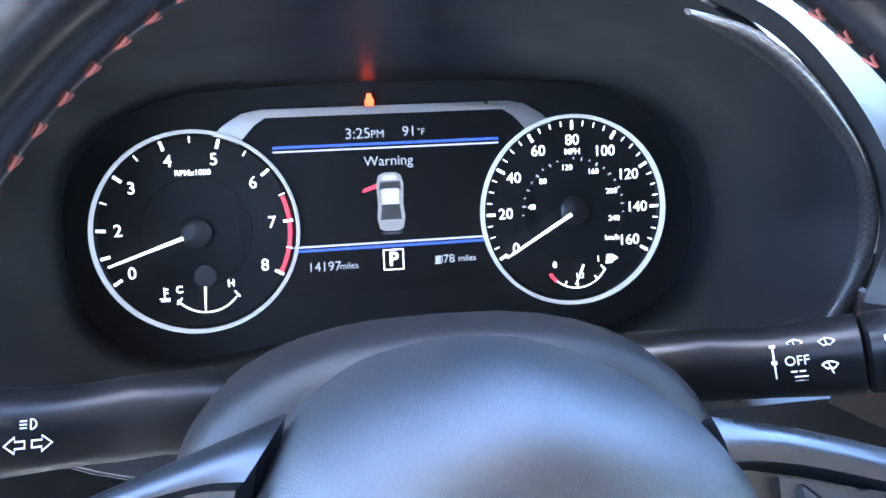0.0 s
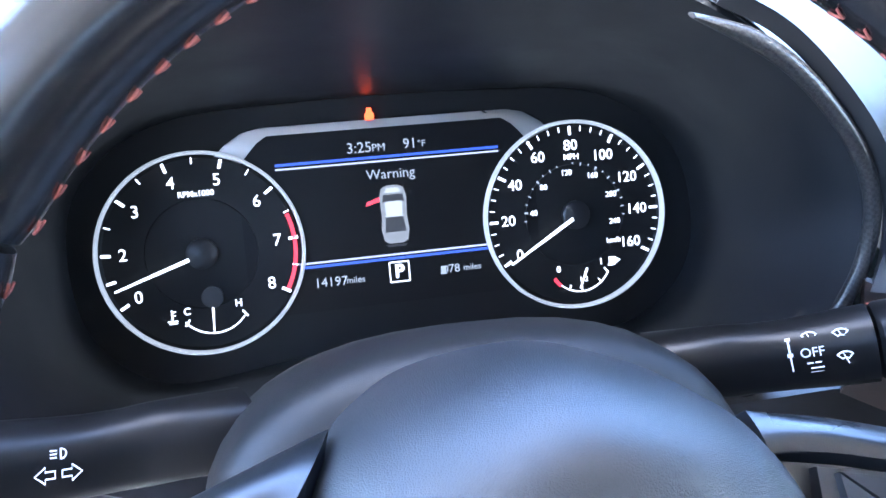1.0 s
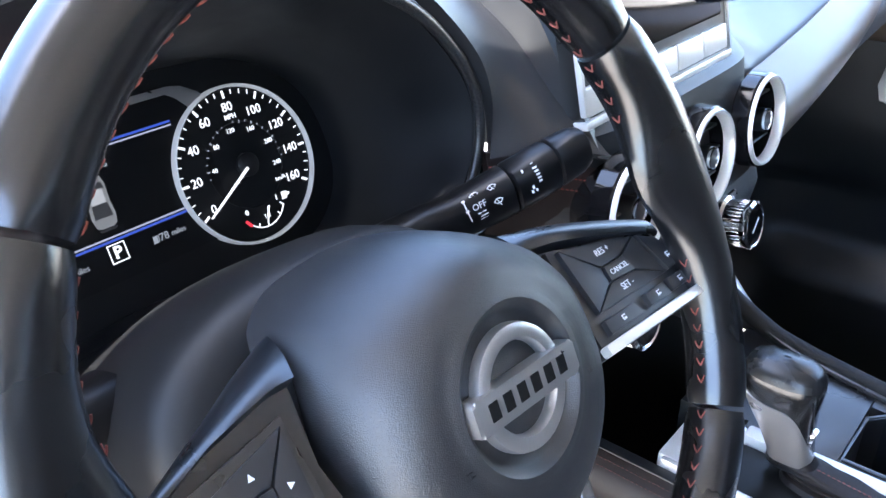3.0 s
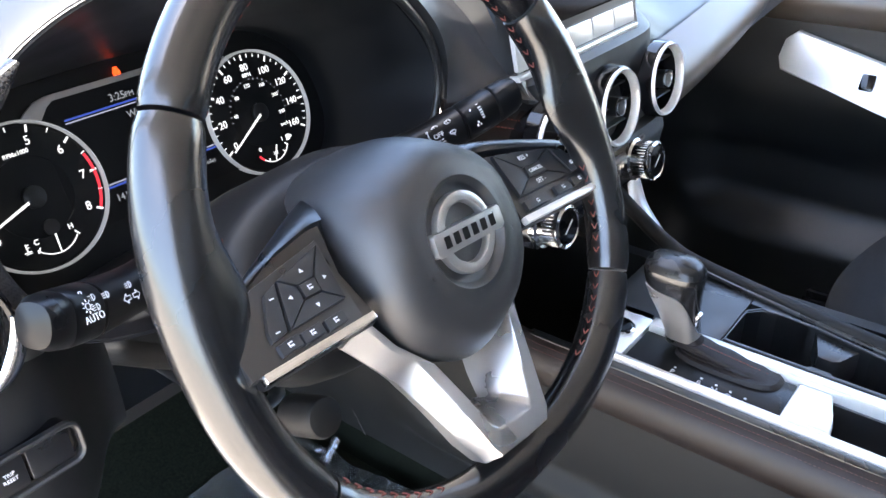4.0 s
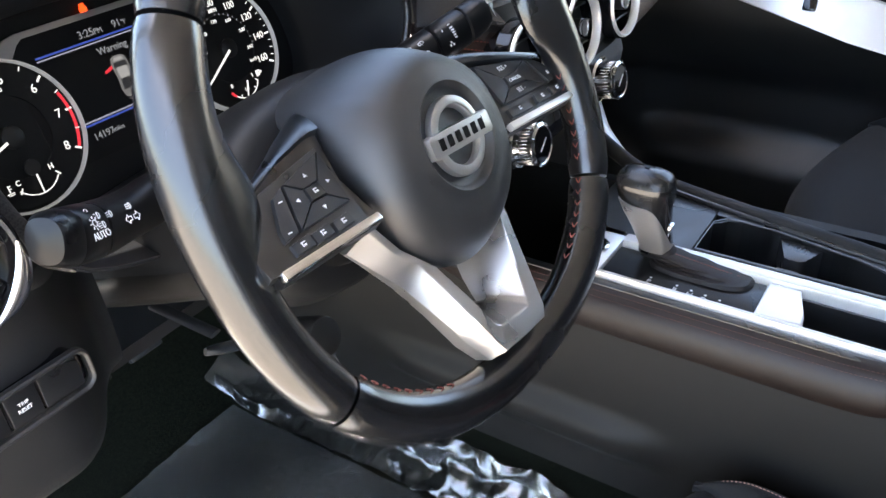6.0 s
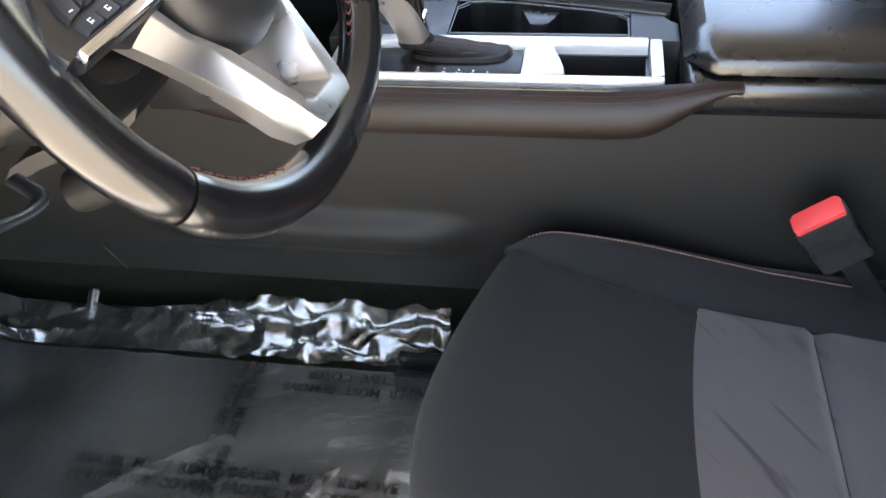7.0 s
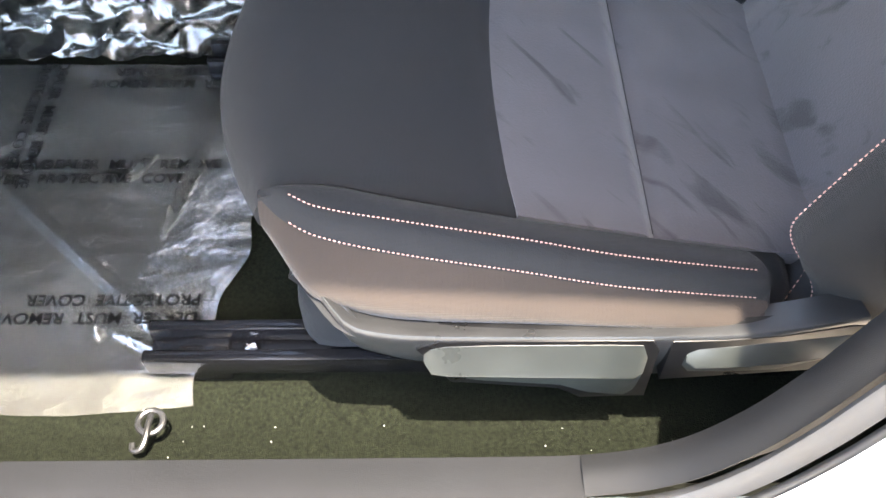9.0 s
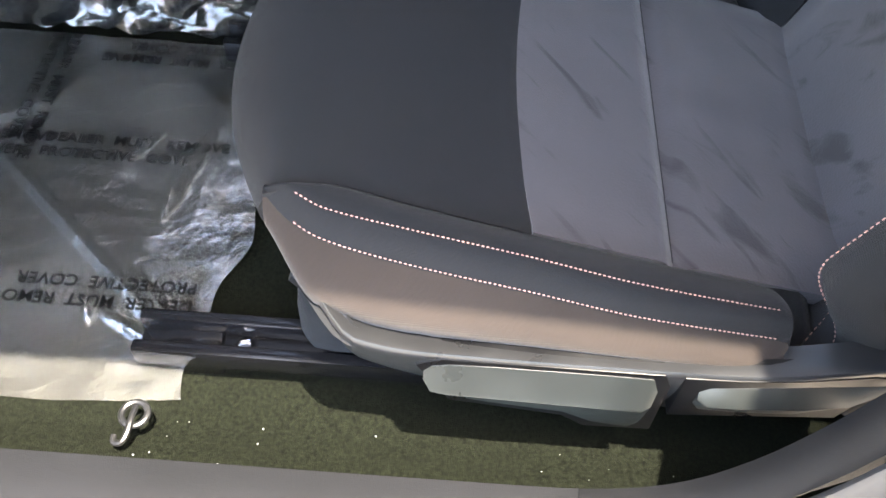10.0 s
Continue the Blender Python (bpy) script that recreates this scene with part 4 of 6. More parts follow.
part("lock_boss", moved(lathe([(0.016, -0.03), (0.016, 0.004), (0.0145, 0.0075), (0.010, 0.009), (0.0001, 0.009)], 28), pose(-0.050, -0.108, -0.155)), CONSOLE, column, "round boss under the column")
part("shaft_cover", loft([shroud_ring(-0.05, 0.045, 0.045, 0.045), shroud_ring(-0.09, 0.05, 0.05, 0.05)]), DASH, column)


def stalk(s, name, label):
    st = thing(name, Matrix(), label, "control stalk", "stalks on the steering column")
    base, tip = Vector((s * 0.1055 - 0.001, -0.157, 0.9245)), Vector((s * 0.2110, -0.2045, 0.9595))
    d = (tip - base)
    L = d.length
    m = Matrix.Translation(base) @ d.to_track_quat('Z', 'Y').to_matrix().to_4x4()

    def bent(z):
        """The arm sags in its middle and turns up towards the tip."""
        f = min(1.0, max(0.0, z / L))
        return m.inverted().to_3x3() @ Vector((0, 0.010, -0.010)) * (4 * f * (1 - f))

    def ring(z, a, b):
        o = bent(z)
        return [(o.x + a * math.copysign(abs(math.cos(t)) ** 0.8, math.cos(t)), o.y + b * math.copysign(abs(math.sin(t)) ** 0.8, math.sin(t)), z + o.z) for t in [2 * math.pi * k / 28 for k in range(28)]]
    body = part("arm", moved(loft([ring(-0.02, 0.015, 0.016), ring(0.004, 0.0142, 0.0152), ring(0.018, 0.0125, 0.0160), ring(0.030, 0.0128, 0.0150), ring(0.044, 0.0134, 0.0148), ring(0.055, 0.0138, 0.0152), ring(0.066, 0.0142, 0.0158), ring(0.078, 0.0145, 0.0160)]), m), STALK, st)
    part("twist_grip", moved(loft([ring(0.0795, 0.0130, 0.0148), ring(0.081, 0.0146, 0.0162), ring(0.093, 0.0146, 0.0162), ring(0.105, 0.0144, 0.0160), ring(0.1065, 0.0132, 0.0148)]), m), STALK, st)
    part("end_knob", moved(loft([ring(0.1068, 0.0128, 0.0146), ring(0.108, 0.0142, 0.0158), ring(L - 0.002, 0.0132, 0.0148), ring(L + 0.004, 0.0105, 0.0122), ring(L + 0.006, 0.004, 0.005)]), m), STALK, st)
    # prints face up and back
    axis = d.normalized()
    face = Vector((0, -0.86, 0.50))
    face = (face - axis * face.dot(axis)).normalized()
    xr = axis * s
    yu = face.cross(xr).normalized()

    def on(along, up, r=0.0160):
        q = base + axis * along + m.to_3x3() @ bent(along) + yu * up
        q = q + face * (math.sqrt(max(0.0, r * r - up * up)) + 0.0004)
        return Matrix.Translation(q) @ Matrix((xr, yu, face)).transposed().to_4x4()
    return st, on


wiper, on = stalk(1, "wiper_stalk", "black wiper stalk with white printed symbols")


def bars(rows, parent, m, name="printed_symbol", mat=None):
    part(name, joined(*[block(w, h, 0.0003, 0, at=(x, y, 0)) for x, y, w, h in rows]), mat or PRINT, parent, m=m, smooth=False)


def fan_icon(parent, m, s=1.0):
    out = arc_band(0.0040 * s, 0.0046 * s, -45, 45, 10, 0, -0.0025 * s, 0, 0.0003)
    inn = arc_band(0.0016 * s, 0.0021 * s, -45, 45, 8, 0, -0.0025 * s, 0, 0.0003)
    l1 = moved(block(0.0005 * s, 0.0028 * s, 0.0003, 0), pose(-0.0021 * s, -0.0002 * s, 0, 0, 0, 45))
    l2 = moved(block(0.0005 * s, 0.0028 * s, 0.0003, 0), pose(0.0021 * s, -0.0002 * s, 0, 0, 0, -45))
    l3 = moved(block(0.0004 * s, 0.0055 * s, 0.0003, 0), pose(0.0, -0.0005 * s, 0, 0, 0, 20))
    part("printed_symbol", joined(out, inn, l1, l2, l3), PRINT, parent, m=m, smooth=False)


words("OFF", 0.0055, PRINT, wiper, on(0.054, 0.0012, 0.0150), name="legend")
fan_icon(wiper, on(0.054, 0.0078, 0.0152))
fan_icon(wiper, on(0.066, 0.0074, 0.0160))
fan_icon(wiper, on(0.066, -0.0018, 0.0160))
bars([(0, 0.003, 0.0008, 0.005), (0, -0.004, 0.0006, 0.006), (0, 0.0062, 0.0022, 0.0012), (0, -0.0004, 0.0022, 0.0014)], wiper, on(0.045, 0.0015, 0.0150))
bars([(-0.0016, 0, 0.0024, 0.0006), (0.0016, 0, 0.0024, 0.0006)], wiper, on(0.054, -0.0030, 0.0150))
bars([(0, 0, 0.0052, 0.0005)], wiper, on(0.055, -0.0052, 0.0150))
bars([(0, 0, 0.0052, 0.0005)], wiper, on(0.055, -0.0070, 0.0133))
bars([(0, 0, 0.0012, 0.0030)], wiper, on(0.086, 0.0065, 0.0162))
for k in range(5):
    bars([(0, 0, 0.0030 - 0.0002 * k, 0.0012)], wiper, on(0.093, 0.0055 - 0.0022 * k, 0.0162))
bars([(0, 0, 0.0026, 0.0007), (0.0022, -0.001, 0.0007, 0.002)], wiper, on(0.093, 0.0085, 0.0162))
bars([(0, 0, 0.0014, 0.0020), (-0.0016, -0.0022, 0.0014, 0.002), (0.0014, -0.0024, 0.0012, 0.0018)], wiper, on(0.088, -0.0048, 0.0162))

lights, on = stalk(-1, "light_stalk", "black light stalk with white printed symbols")
words("AUTO", 0.0058, PRINT, lights, on(0.094, -0.0062, 0.0162), name="legend")
part("printed_symbol", joined(arc_band(0.0016, 0.0021, 0, 359, 16, 0, 0, 0, 0.0003), *[moved(block(0.0006, 0.0014, 0.0003, 0), Euler((0, 0, radians(45 * k))).to_matrix().to_4x4() @ Matrix.Translation((0, 0.0033, 0))) for k in range(8)]), PRINT, lights, m=on(0.098, 0.0005, 0.0162), smooth=False)
for along, up in ((0.0905, -0.0012), (0.0905, 0.0045), (0.078, 0.0035), (0.056, 0.0040)):
    part("printed_symbol", joined(arc_band(0.0015, 0.0020, 0, 180, 12, 0.0006, 0, 0, 0.0003), block(0.0005, 0.0038, 0.0003, 0, at=(0.0006, 0, 0)), *[block(0.0022, 0.0005, 0.0003, 0, at=(-0.0018, y, 0)) for y in (-0.0012, 0, 0.0012)]), PRINT, lights, m=on(along, up, 0.0160), smooth=False)
words("O", 0.0040, PRINT, lights, on(0.0965, 0.0082, 0.0162), name="legend")
def arrow_outline(d):
    P = [(-0.0030, -0.0012), (0.0002, -0.0012), (0.0002, -0.0028), (0.0036, 0), (0.0002, 0.0028), (0.0002, 0.0012), (-0.0030, 0.0012)]
    return tube([(d * x, y, 0) for x, y in P], (0.00033, 0.0002), 6, closed=True)


for d in (-1, 1):
    part("printed_arrow", arrow_outline(d), PRINT, lights, m=on(0.056 - d * 0.0042, -0.0030, 0.0152), smooth=False)
part("lower_cover", loft([[(w * math.copysign(abs(math.cos(t)) ** 0.7, math.cos(t)), (up if math.sin(t) > 0 else 0.034) * math.copysign(abs(math.sin(t)) ** 0.8, math.sin(t)) - 0.026, z) for t in [2 * math.pi * k / 40 for k in range(40)]] for z, w, up in ((-0.100, 0.060, 0.010), (-0.108, 0.090, 0.016), (-0.125, 0.104, 0.020), (-0.19, 0.1078, 0.020), (-0.26, 0.1075, 0.020), (-0.36, 0.104, 0.018))]), COLUMN_LIT, column, "lower shroud half, warm light put into its colour")
part("bracket_tab", tube(catmull([(-0.072, -0.060, 0.781), (-0.0685, -0.0886, 0.775), (-0.0665, -0.106, 0.772), (-0.0652, -0.1213, 0.770)], 10), (0.0062, 0.0022), 10), SATIN_GREY, column, "grey pressed tab", m=frame_of((0.004, -0.315, 0.95), 23).inverted())
part("tilt_lever", tube(catmull([(-0.076, -0.118, 0.758), (-0.052, -0.122, 0.749), (-0.027, -0.122, 0.740), (-0.005, -0.116, 0.737), (0.005, -0.09, 0.745)], 16), lambda i, n: (0.0075 * min(1, 0.35 + i / 3), 0.0035), 10), SATIN_GREY, column, "grey tilt release lever", m=frame_of((0.004, -0.315, 0.95), 23).inverted())

# ---- dashboard ----
dash = thing("dashboard", Matrix(), "black moulded dashboard with a hooded cluster and stitched band", "dashboard")
hood_line = [(0, 1.093), (0.06, 1.087), (0.112, 1.069), (0.146, 1.045), (0.176, 1.014), (0.194, 0.985), (0.196, 0.955), (0.184, 0.925), (0.155, 0.888), (0.08, 0.865), (0, 0.860), (-0.08, 0.865), (-0.155, 0.888), (-0.184, 0.93), (-0.196, 0.960), (-0.197, 0.99), (-0.184, 1.028), (-0.156, 1.060), (-0.112, 1.081), (-0.06, 1.091)]


def hood_ring(y, grow=0.0, dz=0.0, lean=0.10):
    c = (0, 0.965)
    out = []
    for p in catmull([(*q, 0) for q in hood_line], 90, closed=True):
        d = Vector((p[0] - c[0], p[1] - c[1]))
        d = d * (1 + grow / d.length)
        out.append((c[0] + d.x, y + lean * max(0.0, p[1] - 0.95), c[1] + d.y + dz))
    return out


# lining from the dials' plate out to the hood's edge; both rings start at the top and run clockwise
start = min(range(90), key=lambda i: abs(ring_in[i][0]) + (0 if ring_in[i][1] > 0 else 9))
rin = [ring_in[(start - i) % 90] for i in range(90)]


def plate_ring(s, z):
    return [tuple(CL @ Vector((p[0] * s, p[1] * s, z))) for p in rin]


edge = hood_ring(-0.135)


def between(a, b, f):
    return [tuple(Vector(p).lerp(Vector(q), f)) for p, q in zip(a, b)]


deep = plate_ring(1.0, 0.010)
mid = between(deep, edge, 0.55)
part("hood_lining", loft([plate_ring(1.0, -0.004), deep, between(deep, edge, 0.08), mid, between(deep, edge, 0.9), edge, hood_ring(-0.134, 0.004)], cap=False), HOODIN, dash, "matt dark lining round the dials")
part("hood", loft([hood_ring(-0.132, 0.001), hood_ring(-0.135, 0.0025), hood_ring(-0.131, 0.0045, 0.001), hood_ring(-0.08, 0.012, 0.001), hood_ring(0.02, 0.024, -0.006), hood_ring(0.16, 0.03, -0.03), hood_ring(0.3, 0.0, -0.06)], cap=False), DASH_SOFT, dash, "soft hood over the dials")


for s, pts in ((1, [(0.100, 1.068), (0.128, 1.057), (0.153, 1.040), (0.179, 1.012), (0.191, 0.988), (0.193, 0.967), (0.188, 0.944), (0.178, 0.920), (0.166, 0.900)]), (-1, [(-0.155, 1.066), (-0.182, 1.040), (-0.200, 1.005), (-0.203, 0.965), (-0.190, 0.928), (-0.172, 0.900)])):
    part("woven_trim", tube([(x, -0.143 + 0.10 * max(0, z - 0.95), z) for x, z, _ in catmull([(*p, 0) for p in pts], 40)], lambda i, n, s=s: ((0.0040 if s > 0 else 0.0075) * min(1, 0.25 + min(i, n - 1 - i) / 6), 0.0036 if s > 0 else 0.0050), 12, up=(0, 1, 0.1)), WEAVE, dash, "dark woven-look trim along the hood")


def dash_top(u, v):
    x = -0.43 + u * 1.52
    w = sstep(-0.25, -0.2, x) * (1 - sstep(0.26, 0.36, x))
    prof = [(0.62, 1.01), (0.35, 1.03), (0.10, 1.03), (-0.02, 1.02), (-0.09, 1.0), (-0.125, 0.97), (-0.140, 0.945), (-0.145, 0.925)]
    k = v * (len(prof) - 1)
    i = min(int(k), len(prof) - 2)
    y = prof[i][0] + (prof[i + 1][0] - prof[i][0]) * (k - i)
    z = prof[i][1] + (prof[i + 1][1] - prof[i][1]) * (k - i)
    pas = sstep(0.5, 0.62, x)
    y -= 0.055 * pas * sstep(0.2, 0.7, v)
    z += -0.05 * pas * sstep(0.3, 0.8, v) + 0.02 * sstep(0.7, 1.0, x) * pas
    y += w * 0.24 * sstep(0.1, 0.6, v) - 0.03 * (1 - w) * (1 - pas) * sstep(0.2, 0.24, x) * sstep(0.3, 0.6, v)
    return x, y, z - 0.03 * sstep(-0.25, -0.2, x) * (1 - sstep(0.36, 0.42, x))


part("upper_pad", shell(dash_top, 76, 28, 0.02, flip=True), DASH_SOFT, dash, "soft black upper pad")


def passenger_pad(u, v):
    """The rounded pad that sweeps across before the passenger."""
    x = 0.545 + u * 0.52
    a = v
    y = -0.185 - 0.035 * math.sin(math.pi * a) + 0.05 * u * u
    z = 0.925 - 0.105 * a + 0.045 * u + 0.02 * u * a
    y += 0.06 * sstep(0.75, 1, a)
    return x, y, z


part("passenger_pad", shell(passenger_pad, 40, 16, 0.02, flip=True), TAN, dash, "rounded pad before the passenger, warm light in its tan")


TRIM_LINE = [(0.112, -0.127, 1.071), (0.138, -0.130, 1.058), (0.162, -0.134, 1.037), (0.185, -0.138, 1.010), (0.1960, -0.140, 0.986), (0.1980, -0.143, 0.964), (0.194, -0.147, 0.944)]
CREASE = [(0.200, 0.000, 1.070), (0.235, -0.030, 1.055), (0.262, -0.070, 1.022), (0.262, -0.118, 0.995), (0.256, -0.160, 0.964), (0.262, -0.197, 0.932)]
HOUSING = [(0.215, 0.010, 1.085), (0.250, -0.030, 1.085), (0.274, -0.080, 1.062), (0.266, -0.130, 1.035), (0.2560, -0.170, 0.990), (0.263, -0.197, 0.933)]
TRIM_PTS, CREASE_PTS, HOUSING_PTS = catmull(TRIM_LINE, 41), catmull(CREASE, 41), catmull(HOUSING, 41)


def centre_pad(u, v):
    """Soft pad from the hood's trim over a shelf and up the side of the screen's housing."""
    i = round(40 * u)
    a, b, c = Vector(TRIM_PTS[i]), Vector(CREASE_PTS[i]), Vector(HOUSING_PTS[i])
    k = v / 0.62 if v < 0.62 else 1.0
    p = a.lerp(b, k)
    p.z += 0.011 * math.sin(math.pi * k) * (1 - 0.6 * u)
    if v > 0.62:
        p = p.lerp(c, (v - 0.62) / 0.38)
    elif v > 0.46:
        p = p.lerp(c, 0.10 * ((v - 0.46) / 0.16) ** 2)
    return tuple(p)


part("centre_pad", shell(centre_pad, 40, 36, 0.008, flip=True), DASH_SOFT, dash, "soft pad between the hood and the screen")


def stitched_band(u, v):
    x = 0.188 + u * 0.078
    return x, -0.150 - 0.052 * u - 0.005 * math.sin(math.pi * v), 0.9505 - 0.060 * v - 0.026 * u


part("stitched_band", shell(stitched_band, 16, 8, 0.012, flip=True), BROWN, dash, "dark leather band with double orange stitching")


def stitch_line(fn, n, length, mat, parent, r=0.0006, name="stitching", fill=0.65):
    """Short threads laid end to end along fn(t)."""
    ds = []
    for k in range(n):
        a, b = Vector(fn(k / n)), Vector(fn((k + fill) / n))
        if (b - a).length > 1e-6:
            ds.append(tube([a, a.lerp(b, 0.5) , b], lambda i, m: (r, r) if i == 1 else (r * 0.6, r * 0.6), 5))
    return part(name, joined(*ds), mat, parent)


for v in (0.16, 0.30):
    stitch_line(lambda t: (lambda p: (p[0], p[1] - 0.0006, p[2]))(stitched_band(t, v)), 26, 0.11, STITCH, dash, 0.0007)


# lower dash either side of the column and under the passenger pad
def lower_panel(x0, x1, z0, z1, yf, back):
    def fn(u, v):
        x = x0 + (x1 - x0) * u
        a = v
        z = z0 + (z1 - z0) * a - (0.05 * sstep(0.55, 1.0, u) * (1 - a) if x0 < -0.3 else 0)
        y = yf + 0.012 * math.sin(math.pi * a * 0.9) * -1 + 0.14 * sstep(0.55, 1.0, a) ** 1.5
        y += back * (sstep(0.62, 1.0, u) ** 1.3 if back > 0 else 0) + (0.10 * (1 - sstep(0.0, 0.1, u)) if x0 < -0.3 else 0)
        return x, y, z
    return fn


part("lower_panel", shell(lower_panel(-0.40, -0.112, 0.91, 0.69, -0.142, 0.09), 40, 24, 0.015, flip=True), DASH, dash, "grained lower panel with a switch recess")
part("lower_panel", shell(lower_panel(0.10, 0.27, 0.885, 0.66, -0.14, 0.0), 20, 20, 0.015, flip=True), DASH, dash)
part("knee_panel", shell(lambda u, v: (-0.36 + 0.62 * u, -0.03 + 0.40 * v, 0.735 - 0.06 * v), 16, 8, 0.012), DASH, dash)
part("glove_panel", shell(lambda u, v: (0.52 + 0.54 * u, -0.10 + 0.02 * math.sin(3 * v) + 0.16 * v, 0.845 - 0.32 * v), 24, 16, 0.02, flip=True), DASH, dash)
part("firewall", shell(lambda u, v: (-0.42 + 1.5 * u, 0.62 - 0.05 * v, 0.25 + 0.8 * v), 8, 8, 0.03), CARPET, dash)

# switch recess with two blanks and a button
sw = thing("switch_bank", Matrix.Translation((-0.229, -0.156, 0.845)) @ Euler((radians(84), 0, 0)).to_matrix().to_4x4(), "row of black switches in a recessed surround", "switch panel")
part("surround", joined(*[tube([(x, y, 0.003) for x, y in rounded(0.080, 0.027, 0.008, 6)], (0.0022, 0.003), 8, closed=True)]), DASH, sw)
part("backing", prism(rounded(0.078, 0.025, 0.007), -0.012, -0.002), GLOSS, sw)
for k, x in enumerate((-0.026, -0.004, 0.021)):
    b = part("switch", prism(rounded(0.0205 if k < 2 else 0.027, 0.021, 0.001, 2, cx=x), -0.006, 0.002, 0.0012), SMOOTH, sw)
    if k == 1:
        words("TRIP", 0.0034, PRINT, b, pose(x, 0.0018, 0.0022), name="legend")
        words("RESET", 0.0034, PRINT, b, pose(x, -0.0022, 0.0022), name="legend")
    if k == 0:
        part("key_mark", prism([(-0.0012, -0.001), (0.0012, -0.001), (0, 0.0014)], 0, 0.0003), PRINT, b, m=pose(x, 0, 0.0021), smooth=False)

# side vent by the door
sv_m = Matrix.Translation((-0.245, -0.150, 0.941)) @ Euler((radians(82), 0, radians(-10))).to_matrix().to_4x4()
side_vent = thing("side_air_vent", sv_m, "black side air vent with a chrome accent and silver blade", "air vent")


def round_vent(parent, R=0.040, ring=None):
    part("ring", lathe([(R * 0.87, -0.004), (R * 0.885, 0.003), (R * 0.91, 0.0055), (R * 0.96, 0.0060), (R * 0.99, 0.004), (R, 0.0)], 48), SILVER_LIT if ring is None else ring, parent, "satin silver ring")
    part("outer_barrel", lathe([(R * 0.985, 0.003), (R * 1.03, 0.001), (R * 1.05, -0.012)], 40), GLOSS, parent)
    part("barrel", lathe([(R * 0.862, -0.003), (R * 0.855, -0.03), (R * 0.80, -0.034), (0.001, -0.034)], 40), GLOSS, parent)
    for k in (-1, 0, 1):
        part("vane", block(2 * R * math.sqrt(max(0.05, 0.70 - (k * 0.5) ** 2)), 0.0022, 0.014, 0.0008, 1, at=(0, k * R * 0.5, -0.012)), SMOOTH, parent)
    part("tuning_knob", lathe([(0.010, -0.014), (0.010, 0.002), (0.0085, 0.0035), (0.0001, 0.0035)], 24), SMOOTH, parent)
    part("knob_ring", lathe([(0.0078, 0.003), (0.0082, 0.005), (0.0092, 0.0048), (0.0095, 0.002)], 24), CHROME, parent)


round_vent(side_vent, 0.042, GLOSS)
part("chrome_arc", tube([(0.0405 * math.cos(radians(a)), 0.0405 * math.sin(radians(a)), 0.0062) for a in range(-80, 6, 4)], lambda i, n: (0.0016 + 0.0034 * max(0.0, math.sin(math.pi * (i / (n - 1) - 0.15) / 0.85)), 0.0012), 10), CHROME, side_vent, "chrome accent along the lower edge")
part("silver_blade", block(0.060, 0.0035, 0.004, 0.001, at=(-0.006, 0.004, 0.001)), SILVER_LIT, side_vent, "silver blade across the vent", m=pose(0, 0, 0, 0, 0, 8))

# ---- centre stack ----
stack = thing("centre_stack", Matrix(), "black centre stack that carries vents, screen and climate dials", "centre stack")


def stack_face(u, v):
    x = 0.222 + 0.318 * u
    prof = [(-0.150, 0.985), (-0.188, 0.958), (-0.198, 0.950), (-0.205, 0.90), (-0.212, 0.862), (-0.222, 0.858), (-0.228, 0.84), (-0.222, 0.806), (-0.19, 0.800)]
    k = v * (len(prof) - 1)
    i = min(int(k), len(prof) - 2)
    y = prof[i][0] + (prof[i + 1][0] - prof[i][0]) * (k - i)
    z = prof[i][1] + (prof[i + 1][1] - prof[i][1]) * (k - i)
    e = abs(2 * u - 1) ** 6
    return x, y + 0.03 * e, z


part("face", shell(stack_face, 30, 32, 0.02, flip=True), DASH, stack)
for w, d, h, p in ((0.24, 0.012, 0.14, (0.375, -0.06, 0.735)), (0.012, 0.12, 0.16, (0.248, -0.13, 0.74)), (0.012, 0.10, 0.16, (0.502, -0.12, 0.74)), (0.24, 0.13, 0.012, (0.375, -0.125, 0.798))):
    part("inner_cave", block(w, d, h, 0.004, at=p), SMOOTH, stack)
part("bright_side_trim", tube(catmull([(0.530, -0.178, 0.775), (0.526, -0.183, 0.755), (0.521, -0.196, 0.730), (0.518, -0.216, 0.710), (0.514, -0.236, 0.697)], 14), lambda i, n: (0.004 + 0.008 * math.sin(math.pi * i / (n - 1)), 0.005), 10), SILVER_LIT, stack, "bright trim down the side")
for x in (0.268, 0.386, 0.496):
    v = thing("air_vent", Matrix.Translation((x, -0.220, 0.899)) @ Euler((radians(83), 0, 0)).to_matrix().to_4x4(), "round centre air vent with a bright chrome ring", "air vent", "round vents of the centre stack")
    round_vent(v, 0.040)
panel = thing("climate_panel", Matrix.Translation((0.333, -0.228, 0.833)) @ Euler((radians(80), 0, 0)).to_matrix().to_4x4(), "glossy climate panel between two ribbed dials", "climate control")
part("panel", prism(rounded(0.24, 0.042, 0.012), -0.012, 0.0, 0.003), GLOSS, panel)
for k in range(4):
    part("key", prism(rounded(0.024, 0.012, 0.002, 3, cx=-0.039 + 0.026 * k), 0.0, 0.003, 0.001), SMOOTH, panel)
